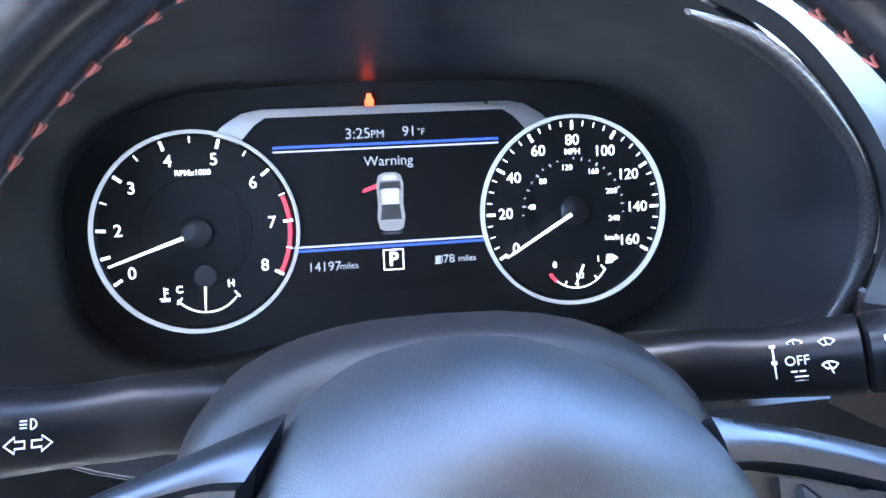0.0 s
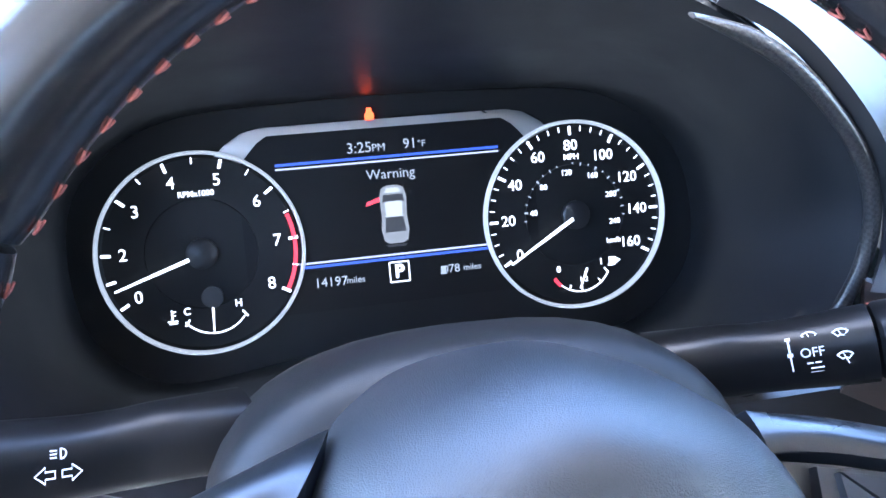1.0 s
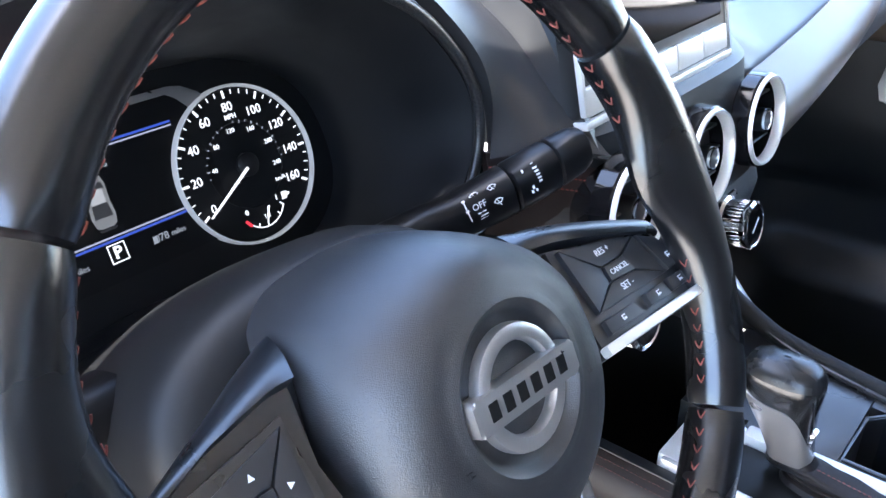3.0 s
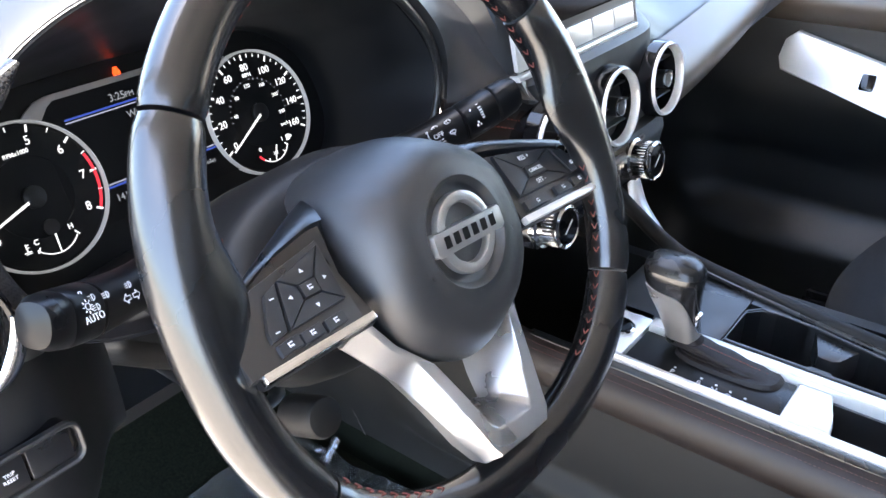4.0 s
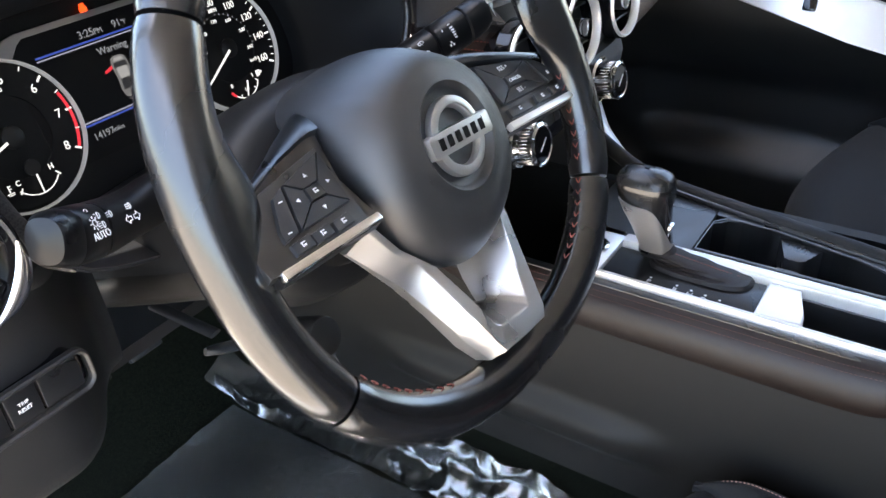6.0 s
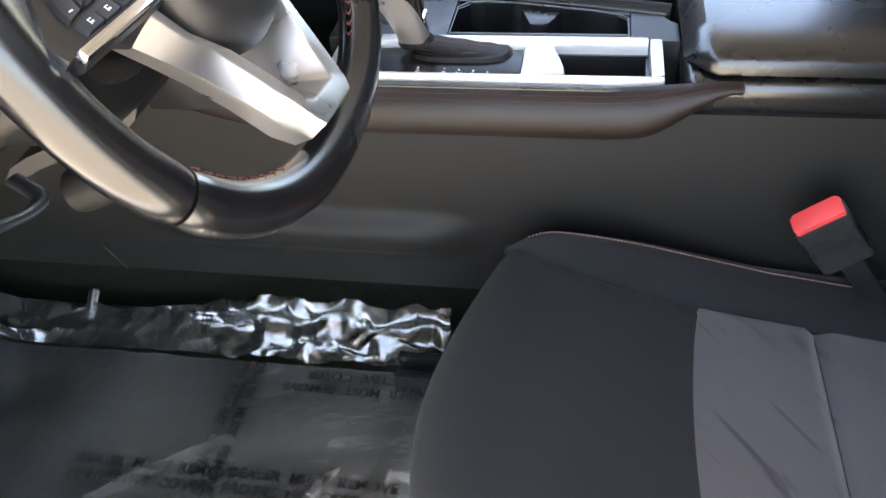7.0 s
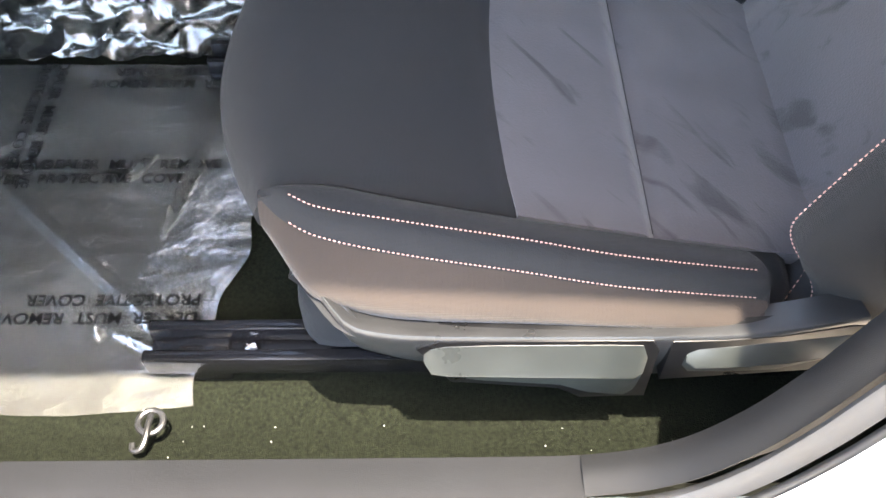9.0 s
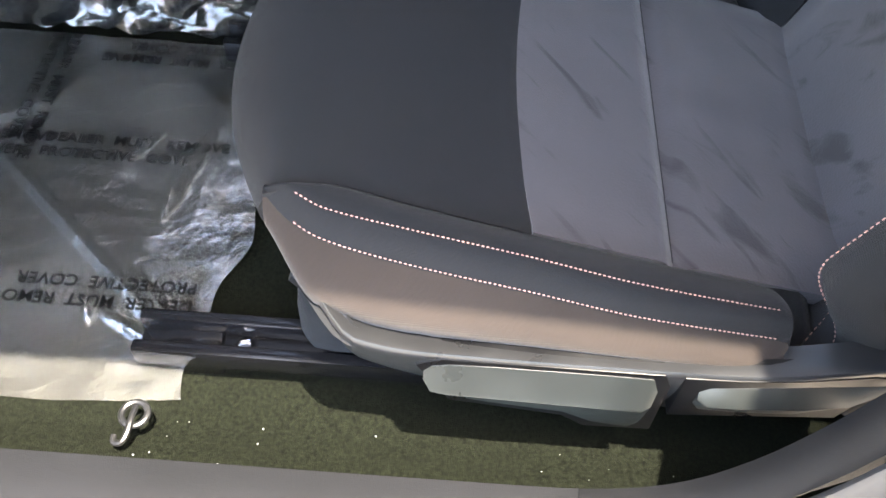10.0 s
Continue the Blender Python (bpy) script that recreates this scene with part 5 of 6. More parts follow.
for x in (-0.098, 0.085):
    kb = part("temperature_dial", lathe([(0.0225, -0.002), (0.0225, 0.004), (0.020, 0.006), (0.0195, 0.022), (0.0205, 0.0235), (0.0205, 0.026), (0.018, 0.0275), (0.0165, 0.026), (0.0001, 0.026)], 48), CHROME, panel, "ribbed chrome dial", m=pose(x, 0, 0))
    part("dial_cap", lathe([(0.0165, 0.0262), (0.016, 0.0272), (0.0001, 0.0276)], 32), GLOSS, kb)
    part("cap_mark", block(0.016, 0.0012, 0.0004, 0, at=(0, 0, 0.0278)), PRINT, kb, m=pose(0, 0, 0, 0, 0, 35), smooth=False)
    for q in range(36):
        part("rib", block(0.0010, 0.0012, 0.014, 0.0003, 1), CHROME, kb, m=pose(0, 0, 0, 0, 0, q * 10) @ pose(0.0194, 0, 0.014))
for k, (x, z) in enumerate(((0.300, 0.762), (0.345, 0.762))):
    so = part("power_socket", moved(lathe([(0.0125, -0.004), (0.0125, 0.002), (0.0110, 0.003), (0.0100, 0.001), (0.0001, 0.001)], 28), Matrix.Translation((x, -0.070, z)) @ Euler((radians(85), 0, 0)).to_matrix().to_4x4()), SATIN_GREY, stack, "round power socket with a printed mark")
    part("socket_mark", moved(block(0.007, 0.0012, 0.0005, 0), Matrix.Translation((x, -0.0745, z)) @ Euler((radians(85), 0, 0)).to_matrix().to_4x4()), PRINT, so, smooth=False)
# touch screen
scr = thing("touch_screen", Matrix.Translation((0.3635, -0.172, 1.030)) @ Euler((radians(78), 0, 0)).to_matrix().to_4x4(), "dark glossy touch screen in a silver-edged housing", "screen")
part("housing", prism(rounded(0.231, 0.150, 0.010), -0.014, -0.002, 0.003), SMOOTH, scr)
part("glass", prism(rounded(0.210, 0.108, 0.003, 3, cy=0.014), -0.003, 0.0, 0.0008), GLOSS, scr, "switched-off glossy screen")
part("side_trim", block(0.004, 0.050, 0.005, 0.0015, at=(-0.1150, -0.042, 0.0008)), SILVER_LIT, scr)
part("side_trim", block(0.005, 0.150, 0.012, 0.002, at=(0.1185, 0, -0.006)), SILVER, scr)
part("lower_trim", block(0.232, 0.006, 0.014, 0.002, at=(0, -0.0735, -0.004)), SILVER_LIT, scr)
for k in range(5):
    part("screen_key", prism(rounded(0.0425, 0.020, 0.002, 3, cx=-0.090 + 0.045 * k, cy=-0.0585), -0.004, 0.001, 0.001), SILVER_LIT, scr)
part("volume_dial", lathe([(0.011, -0.002), (0.011, 0.010), (0.009, 0.012), (0.0001, 0.012)], 28), CHROME, scr, m=pose(0.1085, -0.02, 0.0))

# ---- centre console ----
console = thing("centre_console", Matrix(), "dark centre console with silver shift surround and cup holders", "centre console")


def console_side(u, v):
    y = 0.30 - 1.15 * u
    z = 0.66 - 0.247 * v
    x = 0.262 - 0.012 * math.sin(math.pi * v) - 0.004 * v
    x -= 0.016 * sstep(0.50, 0.62, v) * (1 - sstep(0.68, 0.80, v)) * sstep(0.26, 0.34, u) * (1 - sstep(0.55, 0.63, u))
    return x, y, z + 0.10 * sstep(0.25, 0.0, u) * (1 - v)


part("side_panel", shell(console_side, 70, 40, 0.015, flip=True), CONSOLE, console, "smooth grained side panel")
part("carpet_side", shell(lambda u, v: (0.300 + 0.01 * v, 0.45 - 1.3 * u, 0.45 - 0.17 * v), 12, 6, 0.01, flip=True), CARPET, console, "carpeted lower wall")
part("panel_seam", tube([(0.2545, 0.115, 0.545), (0.2535, 0.075, 0.47), (0.2545, 0.045, 0.415)], (0.0008, 0.0008), 6), SMOOTH, console)
part("side_panel", shell(lambda u, v: (0.50 + 0.02 * v, 0.30 - 1.15 * u, 0.68 - 0.40 * v), 10, 8, 0.015), CONSOLE, console)


def hand_pad(u, v):
    """Stitched leather pad along the top edge; it runs out at the rear."""
    y = 0.02 - 0.685 * u
    tap = 1 - sstep(0.86, 1.0, u) * 0.85
    a = v * math.pi * 0.62
    z = 0.683 - 0.043 * tap * (1 - math.cos(a)) / 1.36 + 0.05 * sstep(0.35, 0.0, u) + 0.010 * sstep(0.8, 1, u)
    x = 0.268 - 0.026 * math.sin(a) * (0.35 + 0.65 * tap)
    return x, y, z


part("hand_pad", shell(hand_pad, 60, 14, 0.012, flip=True), BROWN, console, "dark brown leather edge pad with double stitching")
for v in (0.24, 0.36):
    stitch_line(lambda t: (lambda p: (p[0] - 0.0008, p[1], p[2] + 0.0006))(hand_pad(0.1 + 0.86 * t, v)), 150, 0.6, STITCH_DARK, console, 0.0005)

# top deck with openings: built from strips round the wells
def slab(x0, x1, y0, y1, z0, z1, bev=0.002):
    return block(abs(x1 - x0), abs(y1 - y0), z1 - z0, bev, 2, ((x0 + x1) / 2, (y0 + y1) / 2, (z0 + z1) / 2))


# the deck narrows towards the rear; the wells' far edge follows it
def far_x(y):
    return float(np.interp(-y, [0.25, 0.29, 0.344, 0.43, 0.467, 0.527, 0.60], [0.493, 0.484, 0.471, 0.455, 0.446, 0.435, 0.4205]))


def well_x(y):
    return float(np.interp(-y, [0.366, 0.440, 0.487, 0.560], [0.4440, 0.4370, 0.4265, 0.4110]))


for name, xa, xb, y0, y1 in (("deck", lambda y: 0.352, lambda y: 0.362, -0.370, -0.562), ("deck", well_x, far_x, -0.370, -0.562), ("deck", lambda y: 0.352, far_x, -0.24, -0.3695), ("deck", lambda y: 0.352, lambda y: far_x(y) - 0.03 * sstep(-0.585, -0.612, y), -0.5625, -0.612)):
    n = 12
    P = [(xb(y0 + (y1 - y0) * k / n), y0 + (y1 - y0) * k / n) for k in range(n + 1)] + [(xa(y1 + (y0 - y1) * k / n), y1 + (y0 - y1) * k / n) for k in range(n + 1)]
    part(name, prism(P[::-1], 0.60, 0.690, 0.0015), SATIN_GREY, console, "satin grey cup-holder surround")
part("raised_edge", tube(catmull([(0.515, -0.12, 0.775), (0.508, -0.19, 0.728), (0.493, -0.25, 0.702), (0.482, -0.30, 0.693), (0.455, -0.43, 0.691), (0.437, -0.527, 0.690), (0.4215, -0.605, 0.688)], 40), (0.009, 0.0095), 12), CONSOLE, console)
part("edge_bead", tube(catmull([(0.484, -0.262, 0.700), (0.472, -0.305, 0.6935), (0.446, -0.43, 0.6915), (0.4285, -0.527, 0.6910), (0.414, -0.600, 0.6895)], 40), (0.0028, 0.0028), 8), SATIN_GREY, console)
well = [(0.362, -0.372), (0.362, -0.560), (0.400, -0.560), (0.4085, -0.552), (well_x(-0.52), -0.52), (well_x(-0.487), -0.487), (well_x(-0.44), -0.44), (well_x(-0.40), -0.40), (0.4385, -0.384), (0.425, -0.372)]
rim = well + well[:1]
part("cup_well", joined(shell(lambda u, v: (*[float(np.interp(u * len(well), range(len(rim)), [q[k] for q in rim])) for k in (0, 1)], 0.688 - 0.108 * v), 4 * len(well), 3, 0.002), prism(well, 0.575, 0.580)), SMOOTH, console, "deep black cup wells")
part("well_rim", tube([(x, y, 0.6905) for x, y in well], (0.0018, 0.0014), 8, closed=True), SMOOTH, console)
part("cup_tab", prism([(0.4375, -0.4415), (0.3965, -0.4550), (0.3945, -0.4590), (0.3945, -0.4700), (0.3990, -0.4760), (0.4260, -0.4875)], 0.655, 0.6860, 0.0025), SATIN_GREY, console)
part("cup_tab", prism([(0.3615, -0.4440), (0.3615, -0.4840), (0.3760, -0.4740), (0.3760, -0.4540)], 0.655, 0.6860, 0.0025), SATIN_GREY, console)
# silver surround of the shifter and small tray
for q in ((0.2738, 0.2798, -0.26, -0.594, 0.668, 0.6905), (0.338, 0.354, -0.3005, -0.580, 0.668, 0.694), (0.280, 0.354, -0.581, -0.594, 0.668, 0.692), (0.280, 0.364, -0.255, -0.300, 0.650, 0.690)):
    part("surround", slab(*q, 0.003), SILVER_LIT, console, "satin silver shift surround")
part("surround_ramp", prism([(0.2802, -0.4550), (0.2802, -0.4990), (0.2960, -0.4975), (0.3100, -0.4930), (0.3376, -0.4860), (0.3376, -0.4550)], 0.650, 0.6900, 0.003, 3), SILVER_LIT, console, "satin silver bridge before the tray")
part("tray", joined(slab(0.2802, 0.3372, -0.484, -0.580, 0.640, 0.645, 0), slab(0.2802, 0.2826, -0.4995, -0.580, 0.6455, 0.684, 0), slab(0.3345, 0.3374, -0.4875, -0.580, 0.6455, 0.6815, 0), slab(0.2830, 0.3340, -0.5775, -0.5805, 0.6455, 0.6800, 0)), SMOOTH, console, "small black tray")
# dark strip added for the shade in the gap beside the near rail
part("rail_gap_fill", slab(0.262, 0.2735, -0.20, -0.600, 0.660, 0.6835, 0.002), SMOOTH, console)
part("gate_plate", slab(0.2805, 0.3370, -0.3005, -0.4545, 0.66, 0.6860, 0.002), STALK, console, "black shift gate plate")
start_b = part("start_button", moved(lathe([(0.0165, -0.003), (0.0165, 0.003), (0.0145, 0.0045), (0.0135, 0.003), (0.0001, 0.003)], 36), pose(0.318, -0.277, 0.690)), CHROME, console, "round start button with a bright ring")
part("button_cap", moved(lathe([(0.0128, 0.003), (0.012, 0.0048), (0.0001, 0.005)], 30), pose(0.318, -0.277, 0.690)), GLOSS, start_b)
for k, c in enumerate(("P", "R", "N", "D", "L")):
    ly = (-0.350, -0.3775, -0.3925, -0.4070, -0.4215)[k]
    words(c, 0.0085, PRINT, console, pose(0.2870 - 0.0015 * k, ly, 0.6864, 0, 0, -90), name="gear_letter")
    part("gear_dot", block(0.0022, 0.0022, 0.0004, 0, at=(0.2945 - 0.0015 * k, ly, 0.6864)), PRINT, console, smooth=False)
lid = thing("armrest_lid", Matrix(), "padded black leather armrest lid with a stitched seam", "armrest")
part("cushion", shell(lambda u, v: (0.395 - 0.118 * math.cos(math.pi * v) * (1 - 0.25 * (1 - sstep(0, 0.10, u))), -0.612 - 0.30 * u, 0.690 + 0.030 * math.sin(math.pi * v) ** 0.5 * sstep(-0.02, 0.08, u) + 0.004), 30, 24, 0.03), LEATHER, lid)
part("base", block(0.245, 0.31, 0.09, 0.018, 4, at=(0.395, -0.768, 0.645)), LEATHER, lid)
part("storage_box", block(0.24, 0.33, 0.40, 0.02, 3, at=(0.39, -0.78, 0.44)), CONSOLE, console)

# shifter
shifter = thing("gear_shifter", Matrix.Translation((0.3285, -0.345, 0.6865)), "leather and silver gear lever with a stitched boot", "gear lever")


def boot_ring(z, a, b, dy=0.0):
    return [(a * math.copysign(abs(math.cos(t)) ** 0.7, math.cos(t)), dy + b * math.copysign(abs(math.sin(t)) ** 0.7, math.sin(t)), z) for t in [2 * math.pi * k / 32 for k in range(32)]]


pleats = [(0.0, 0.0235, 0.053, -0.045), (0.004, 0.0215, 0.050, -0.044), (0.0045, 0.0165, 0.045, -0.041), (0.0065, 0.0170, 0.041, -0.037), (0.0070, 0.0140, 0.035, -0.031), (0.0090, 0.0145, 0.031, -0.026), (0.0100, 0.0128, 0.025, -0.017), (0.0130, 0.0132, 0.020, -0.008), (0.0145, 0.0118, 0.016, -0.001), (0.024, 0.0108, 0.0125, 0.004)]
part("boot", loft([boot_ring(*q) for q in pleats]), BOOT, shifter, "pleated dark leather boot")
KNOB = [(0.008, 0.0135, 0.0150, 0.004, 0.004), (0.022, 0.0148, 0.0165, 0.005, 0.003), (0.042, 0.0165, 0.0190, 0.010, 0.000), (0.062, 0.0192, 0.0240, 0.015, -0.003), (0.074, 0.0208, 0.0272, 0.017, -0.0045), (0.086, 0.0215, 0.0290, 0.018, -0.0055), (0.094, 0.0205, 0.0280, 0.0185, -0.006), (0.100, 0.0170, 0.0245, 0.019, -0.006), (0.1035, 0.0110, 0.0170, 0.019, -0.006), (0.1045, 0.0020, 0.0030, 0.019, -0.006)]


def knob_at(z):
    return [float(np.interp(z, [q[0] for q in KNOB], [q[k] for q in KNOB])) for k in (1, 2, 3, 4)]


def knob_skin(z, t, o):
    a, b, dy, dx = knob_at(z)
    c, sn = math.cos(t), math.sin(t)
    return dx - 0.002 + o * a * math.copysign(abs(c) ** 0.7, c), dy + o * b * math.copysign(abs(sn) ** 0.7, sn), z


part("knob_body", loft([[knob_skin(q[0], 2 * math.pi * k / 32, 1) for k in range(32)] for q in KNOB]), LEATHER, shifter, "black leather knob")


def knob_plate(u, v):
    """Polished blade that wraps the knob's foot; its upper edge falls towards the rear."""
    z = 0.009 + v * (0.066 - 0.012 * u - 0.042 * sstep(0.40, 1.0, u))
    return knob_skin(z, radians(128 + 150 * u), 1.045 + 0.03 * math.sin(math.pi * v))


part("knob_plate", shell(knob_plate, 28, 14, 0.0012), SILVER, shifter, "polished silver blade round the foot")
part("knob_top", shell(lambda u, v: (lambda p: (p[0], p[1], p[2] + 0.0006))(knob_skin(0.0915 + 0.0133 * v ** 0.6, 2 * math.pi * u, 1.02)), 32, 6, 0.001), SATIN_GREY, shifter, "satin grey cap")
part("knob_seam", tube([knob_skin(0.086 - 0.036 * k / 10, radians(236 + 34 * k / 10), 1.01) for k in range(11)], (0.0006, 0.0006), 6), SMOOTH, shifter)
part("knob_button", moved(block(0.012, 0.006, 0.014, 0.002), pose(-0.002, -0.0078, 0.040, 12, 0, 0)), CHROME, shifter, "chrome release button")
part("knob_collar", loft([[knob_skin(z, 2 * math.pi * k / 32, o) for k in range(32)] for z, o in ((0.008, 1.06), (0.011, 1.12), (0.015, 1.06))]), SMOOTH, shifter)
stitch_line(lambda t: (-0.004 + 0.006 * t, -0.018 - 0.066 * t, 0.0155 - 0.0105 * t), 18, 0.07, STITCH, shifter, 0.0006)

# ---- seats ----
def lin(y, ys, vs):
    """Smooth run through the knots."""
    q = -y
    if q <= ys[0] or q >= ys[-1]:
        return vs[0] if q <= ys[0] else vs[-1]
    i = max(k for k in range(len(ys) - 1) if ys[k] <= q)
    sl = lambda k: (vs[min(k + 1, len(vs) - 1)] - vs[max(k - 1, 0)]) / (ys[min(k + 1, len(ys) - 1)] - ys[max(k - 1, 0)])
    h = ys[i + 1] - ys[i]
    t = (q - ys[i]) / h
    return (2 * t ** 3 - 3 * t * t + 1) * vs[i] + (t ** 3 - 2 * t * t + t) * h * sl(i) + (3 * t * t - 2 * t ** 3) * vs[i + 1] + (t ** 3 - t * t) * h * sl(i + 1)


# border of insert and bolster, ridge seam and outer seam: x and z along the cushion
SY = [0.446, 0.464, 0.49, 0.55, 0.64, 0.72, 0.83, 0.90]
def in_x(y): return lin(y, SY, [0.188, 0.186, 0.176, 0.174, 0.172, 0.174, 0.177, 0.177])
def in_z(y): return lin(y, SY, [0.541, 0.543, 0.538, 0.518, 0.491, 0.474, 0.453, 0.438])
def ridge_x(y): return lin(y, SY, [0.189, 0.193, 0.203, 0.208, 0.213, 0.220, 0.224, 0.224])
def ridge_z(y): return lin(y, SY, [0.539, 0.546, 0.541, 0.530, 0.514, 0.501, 0.486, 0.478])
def outer_x(y): return lin(y, SY, [0.190, 0.207, 0.219, 0.227, 0.233, 0.239, 0.240, 0.240])
def outer_z(y): return lin(y, SY, [0.537, 0.532, 0.525, 0.513, 0.498, 0.485, 0.470, 0.462])


def bolster_at(u, v, s):
    """v from the insert over the ridge to the outer seam."""
    y = -0.446 - 0.403 * u
    xs, zs = [in_x(y), ridge_x(y), outer_x(y)], [in_z(y), ridge_z(y), outer_z(y)]
    k = 0.55
    # quadratic through the three lines
    def q(p, t):
        a, b, c = p
        return a * (t - k) * (t - 1) / (k * 1.0) + b * t * (t - 1) / (k * (k - 1)) + c * t * (t - k) / (1 - k)
    x, z = q(xs, v), q(zs, v)
    z += (s > 0) * (0.010 * sstep(0, 0.14, u) + 0.009 * math.sin(math.pi * min(1.0, u * 1.5)) - 0.020 * u) * sstep(0, 0.45, v)
    z -= 0.004 * (1 - sstep(0, 0.12, v)) + 0.05 * sstep(0.955, 1.0, u) ** 2
    return s * x, y, z


def ledge_z(y):
    """Height of the side cover's front edge along the cushion."""
    return lin(y, [0.446, 0.470, 0.493, 0.532, 0.572, 0.753, 0.82, 0.895], [0.530, 0.516, 0.500, 0.478, 0.471, 0.469, 0.473, 0.497])


def skirt_at(u, v, s):
    """Side cloth from the outer seam down to the plastic cover."""
    y = -0.446 - 0.403 * u
    x0, z0 = outer_x(y), outer_z(y)
    yb = y - 0.004 * sstep(0.16, 0, u)
    x1 = 0.194 + 0.058 * sstep(-0.05, 0.11, u)
    z1 = min(ledge_z(y), 0.475) + 0.008 if u > 0.3 else ledge_z(y) + 0.010
    x = x0 + (x1 - x0) * v + (0.006 + 0.010 * sstep(0, 0.2, u)) * math.sin(math.pi * v)
    z = z0 + (z1 - 0.02 - z0) * v - 0.05 * sstep(0.955, 1.0, u) ** 2 * (1 - v)
    return s * x, y + (yb - y) * v, z


def front_panel_at(u, v):
    """From the insert forward and over the front edge."""
    s = 1 - 2 * v
    y0 = -0.630 - 0.016 * s * s
    yr = -0.462
    yf = -0.383 - 1.3 * (0.196 * s) ** 2
    if u < 0.55:
        y = y0 + (yr - y0) * u / 0.55
        x, z = s * in_x(y), in_z(y) + 0.004 * (1 - s ** 4)
    else:
        x = s * (0.187 - 0.030 * sstep(0.68, 1.0, u))
        p = min(1.0, (u - 0.55) / 0.35) * math.pi / 2
        y = yr + (yf - yr) * math.sin(p)
        z = 0.470 + (in_z(yr) + 0.004 * (1 - s ** 4) - 0.470) * math.cos(p)
        if u > 0.9:
            z -= 0.06 * (u - 0.9) / 0.1
            y -= 0.030 * (u - 0.9) / 0.1
            x *= 1 - 0.10 * (u - 0.9) / 0.1
    z -= 0.004 * (1 - min(sstep(0, 0.03, u), 1)) + 0.003 * (1 - min(sstep(0, 0.03, v), sstep(0, 0.03, 1 - v)))
    return x, y, z


def insert_at(y0, y1, seam):
    def fn(u, v):
        s = 1 - 2 * v
        a = y0(s) if callable(y0) else y0
        y = a + (y1 - a) * u
        e = min(sstep(0, 0.10, u), sstep(0, 0.10, 1 - u), sstep(0, 0.05, v), sstep(0, 0.05, 1 - v))
        crease = 0.0016 * noise.noise((s * 2.2 + 3, y * 26, 0.5)) + 0.0012 * noise.noise((s * 5, y * 9, 2.5))
        return s * in_x(y), y, in_z(y) + 0.003 * e + crease * e - 0.008 * sstep(0.11, 0.0, abs(seam - u)) ** 1.3
    return fn


def build_seat(m):
    seat = thing("car_seat", m, "black cloth car seat with grey suede inserts and orange stitching", "car seat", "front seats")
    part("front_panel", shell(front_panel_at, 56, 40, 0.03), CLOTH, seat, "black cloth front panel")
    part("insert", shell(insert_at(lambda s: -0.628 - 0.016 * s * s, -0.7600, 1), 24, 40, 0.02, flip=True), SUEDE, seat, "grey suede insert with dark smudges")
    part("insert", shell(insert_at(-0.7595, -0.955, 0), 32, 40, 0.02, flip=True), SUEDE, seat, "grey suede insert with dark smudges")
    part("cross_seam", tube([insert_at(-0.7595, -0.955, 0)(0.0, 0.02 + 0.96 * k / 30) for k in range(31)], (0.0011, 0.0011), 6), CLOTH, seat, "dark seam across the insert")
    for s in (-1, 1):
        part("bolster", shell(lambda u, v, s=s: bolster_at(u, v, s), 60, 18, 0.006, flip=(s < 0)), CLOTH, seat, "black cloth side bolster")
        part("side_cloth", shell(lambda u, v, s=s: skirt_at(u, v, s), 60, 14, 0.006, flip=(s < 0)), CLOTH_SIDE, seat, "side cloth, brown from bounced light put into its colour")
        for vv in (0.55, 0.985):
            stitch_line(lambda t, vv=vv, s=s: (lambda p: (p[0], p[1], p[2] + 0.0010))(bolster_at(0.060 + 0.885 * t, vv, s)), 100, 0.4, STITCH2, seat, 0.0007, fill=0.55)

        def cover(u, v, s=s):
            """Ledge, rounded edge and a face that tucks in under it."""
            y = -0.476 - 0.419 * u
            lf = ledge_z(y)
            low = lin(y, [0.470, 0.526, 0.569, 0.688, 0.895], [0.450, 0.411, 0.392, 0.368, 0.375])
            if v < 0.15:
                x, z = 0.242 + 0.028 * v / 0.15, lf - 0.010 + 0.010 * v / 0.15
            elif v < 0.25:
                a = (v - 0.15) / 0.1 * math.pi / 2
                x, z = 0.270 + 0.003 * math.sin(a), lf - 0.004 * (1 - math.cos(a))
            else:
                a = (v - 0.25) / 0.75
                x, z = 0.273 - 0.022 * a ** 1.5, lf - 0.004 + (low - lf + 0.004) * a
            return s * (x - 0.032 * sstep(0.10, 0, u)), y, z
        part("side_cover", shell(cover, 50, 28, 0.012, flip=(s < 0)), SATIN_GREY, seat, "grey plastic side cover")
    # levers on the door side
    def side_plate(outline, x0, x1):
        """Flat piece on the door side, outlined in y and z."""
        P = [(-y, z) for y, z in outline]
        ar = sum(P[i][0] * P[(i + 1) % len(P)][1] - P[(i + 1) % len(P)][0] * P[i][1] for i in range(len(P)))
        return moved(prism(P if ar > 0 else P[::-1], x0, x1, 0.0008), Matrix(((0, 0, -1, 0), (-1, 0, 0, 0), (0, 1, 0, 0), (0, 0, 0, 1))))

    def lever(stations):
        """A lever with a bright upper bevel over a darker lower face: y, top, crease, foot."""
        rings = []
        for k, (y, a, b, c) in enumerate(stations):
            e = 0.55 if k in (0, len(stations) - 1) else 1.0
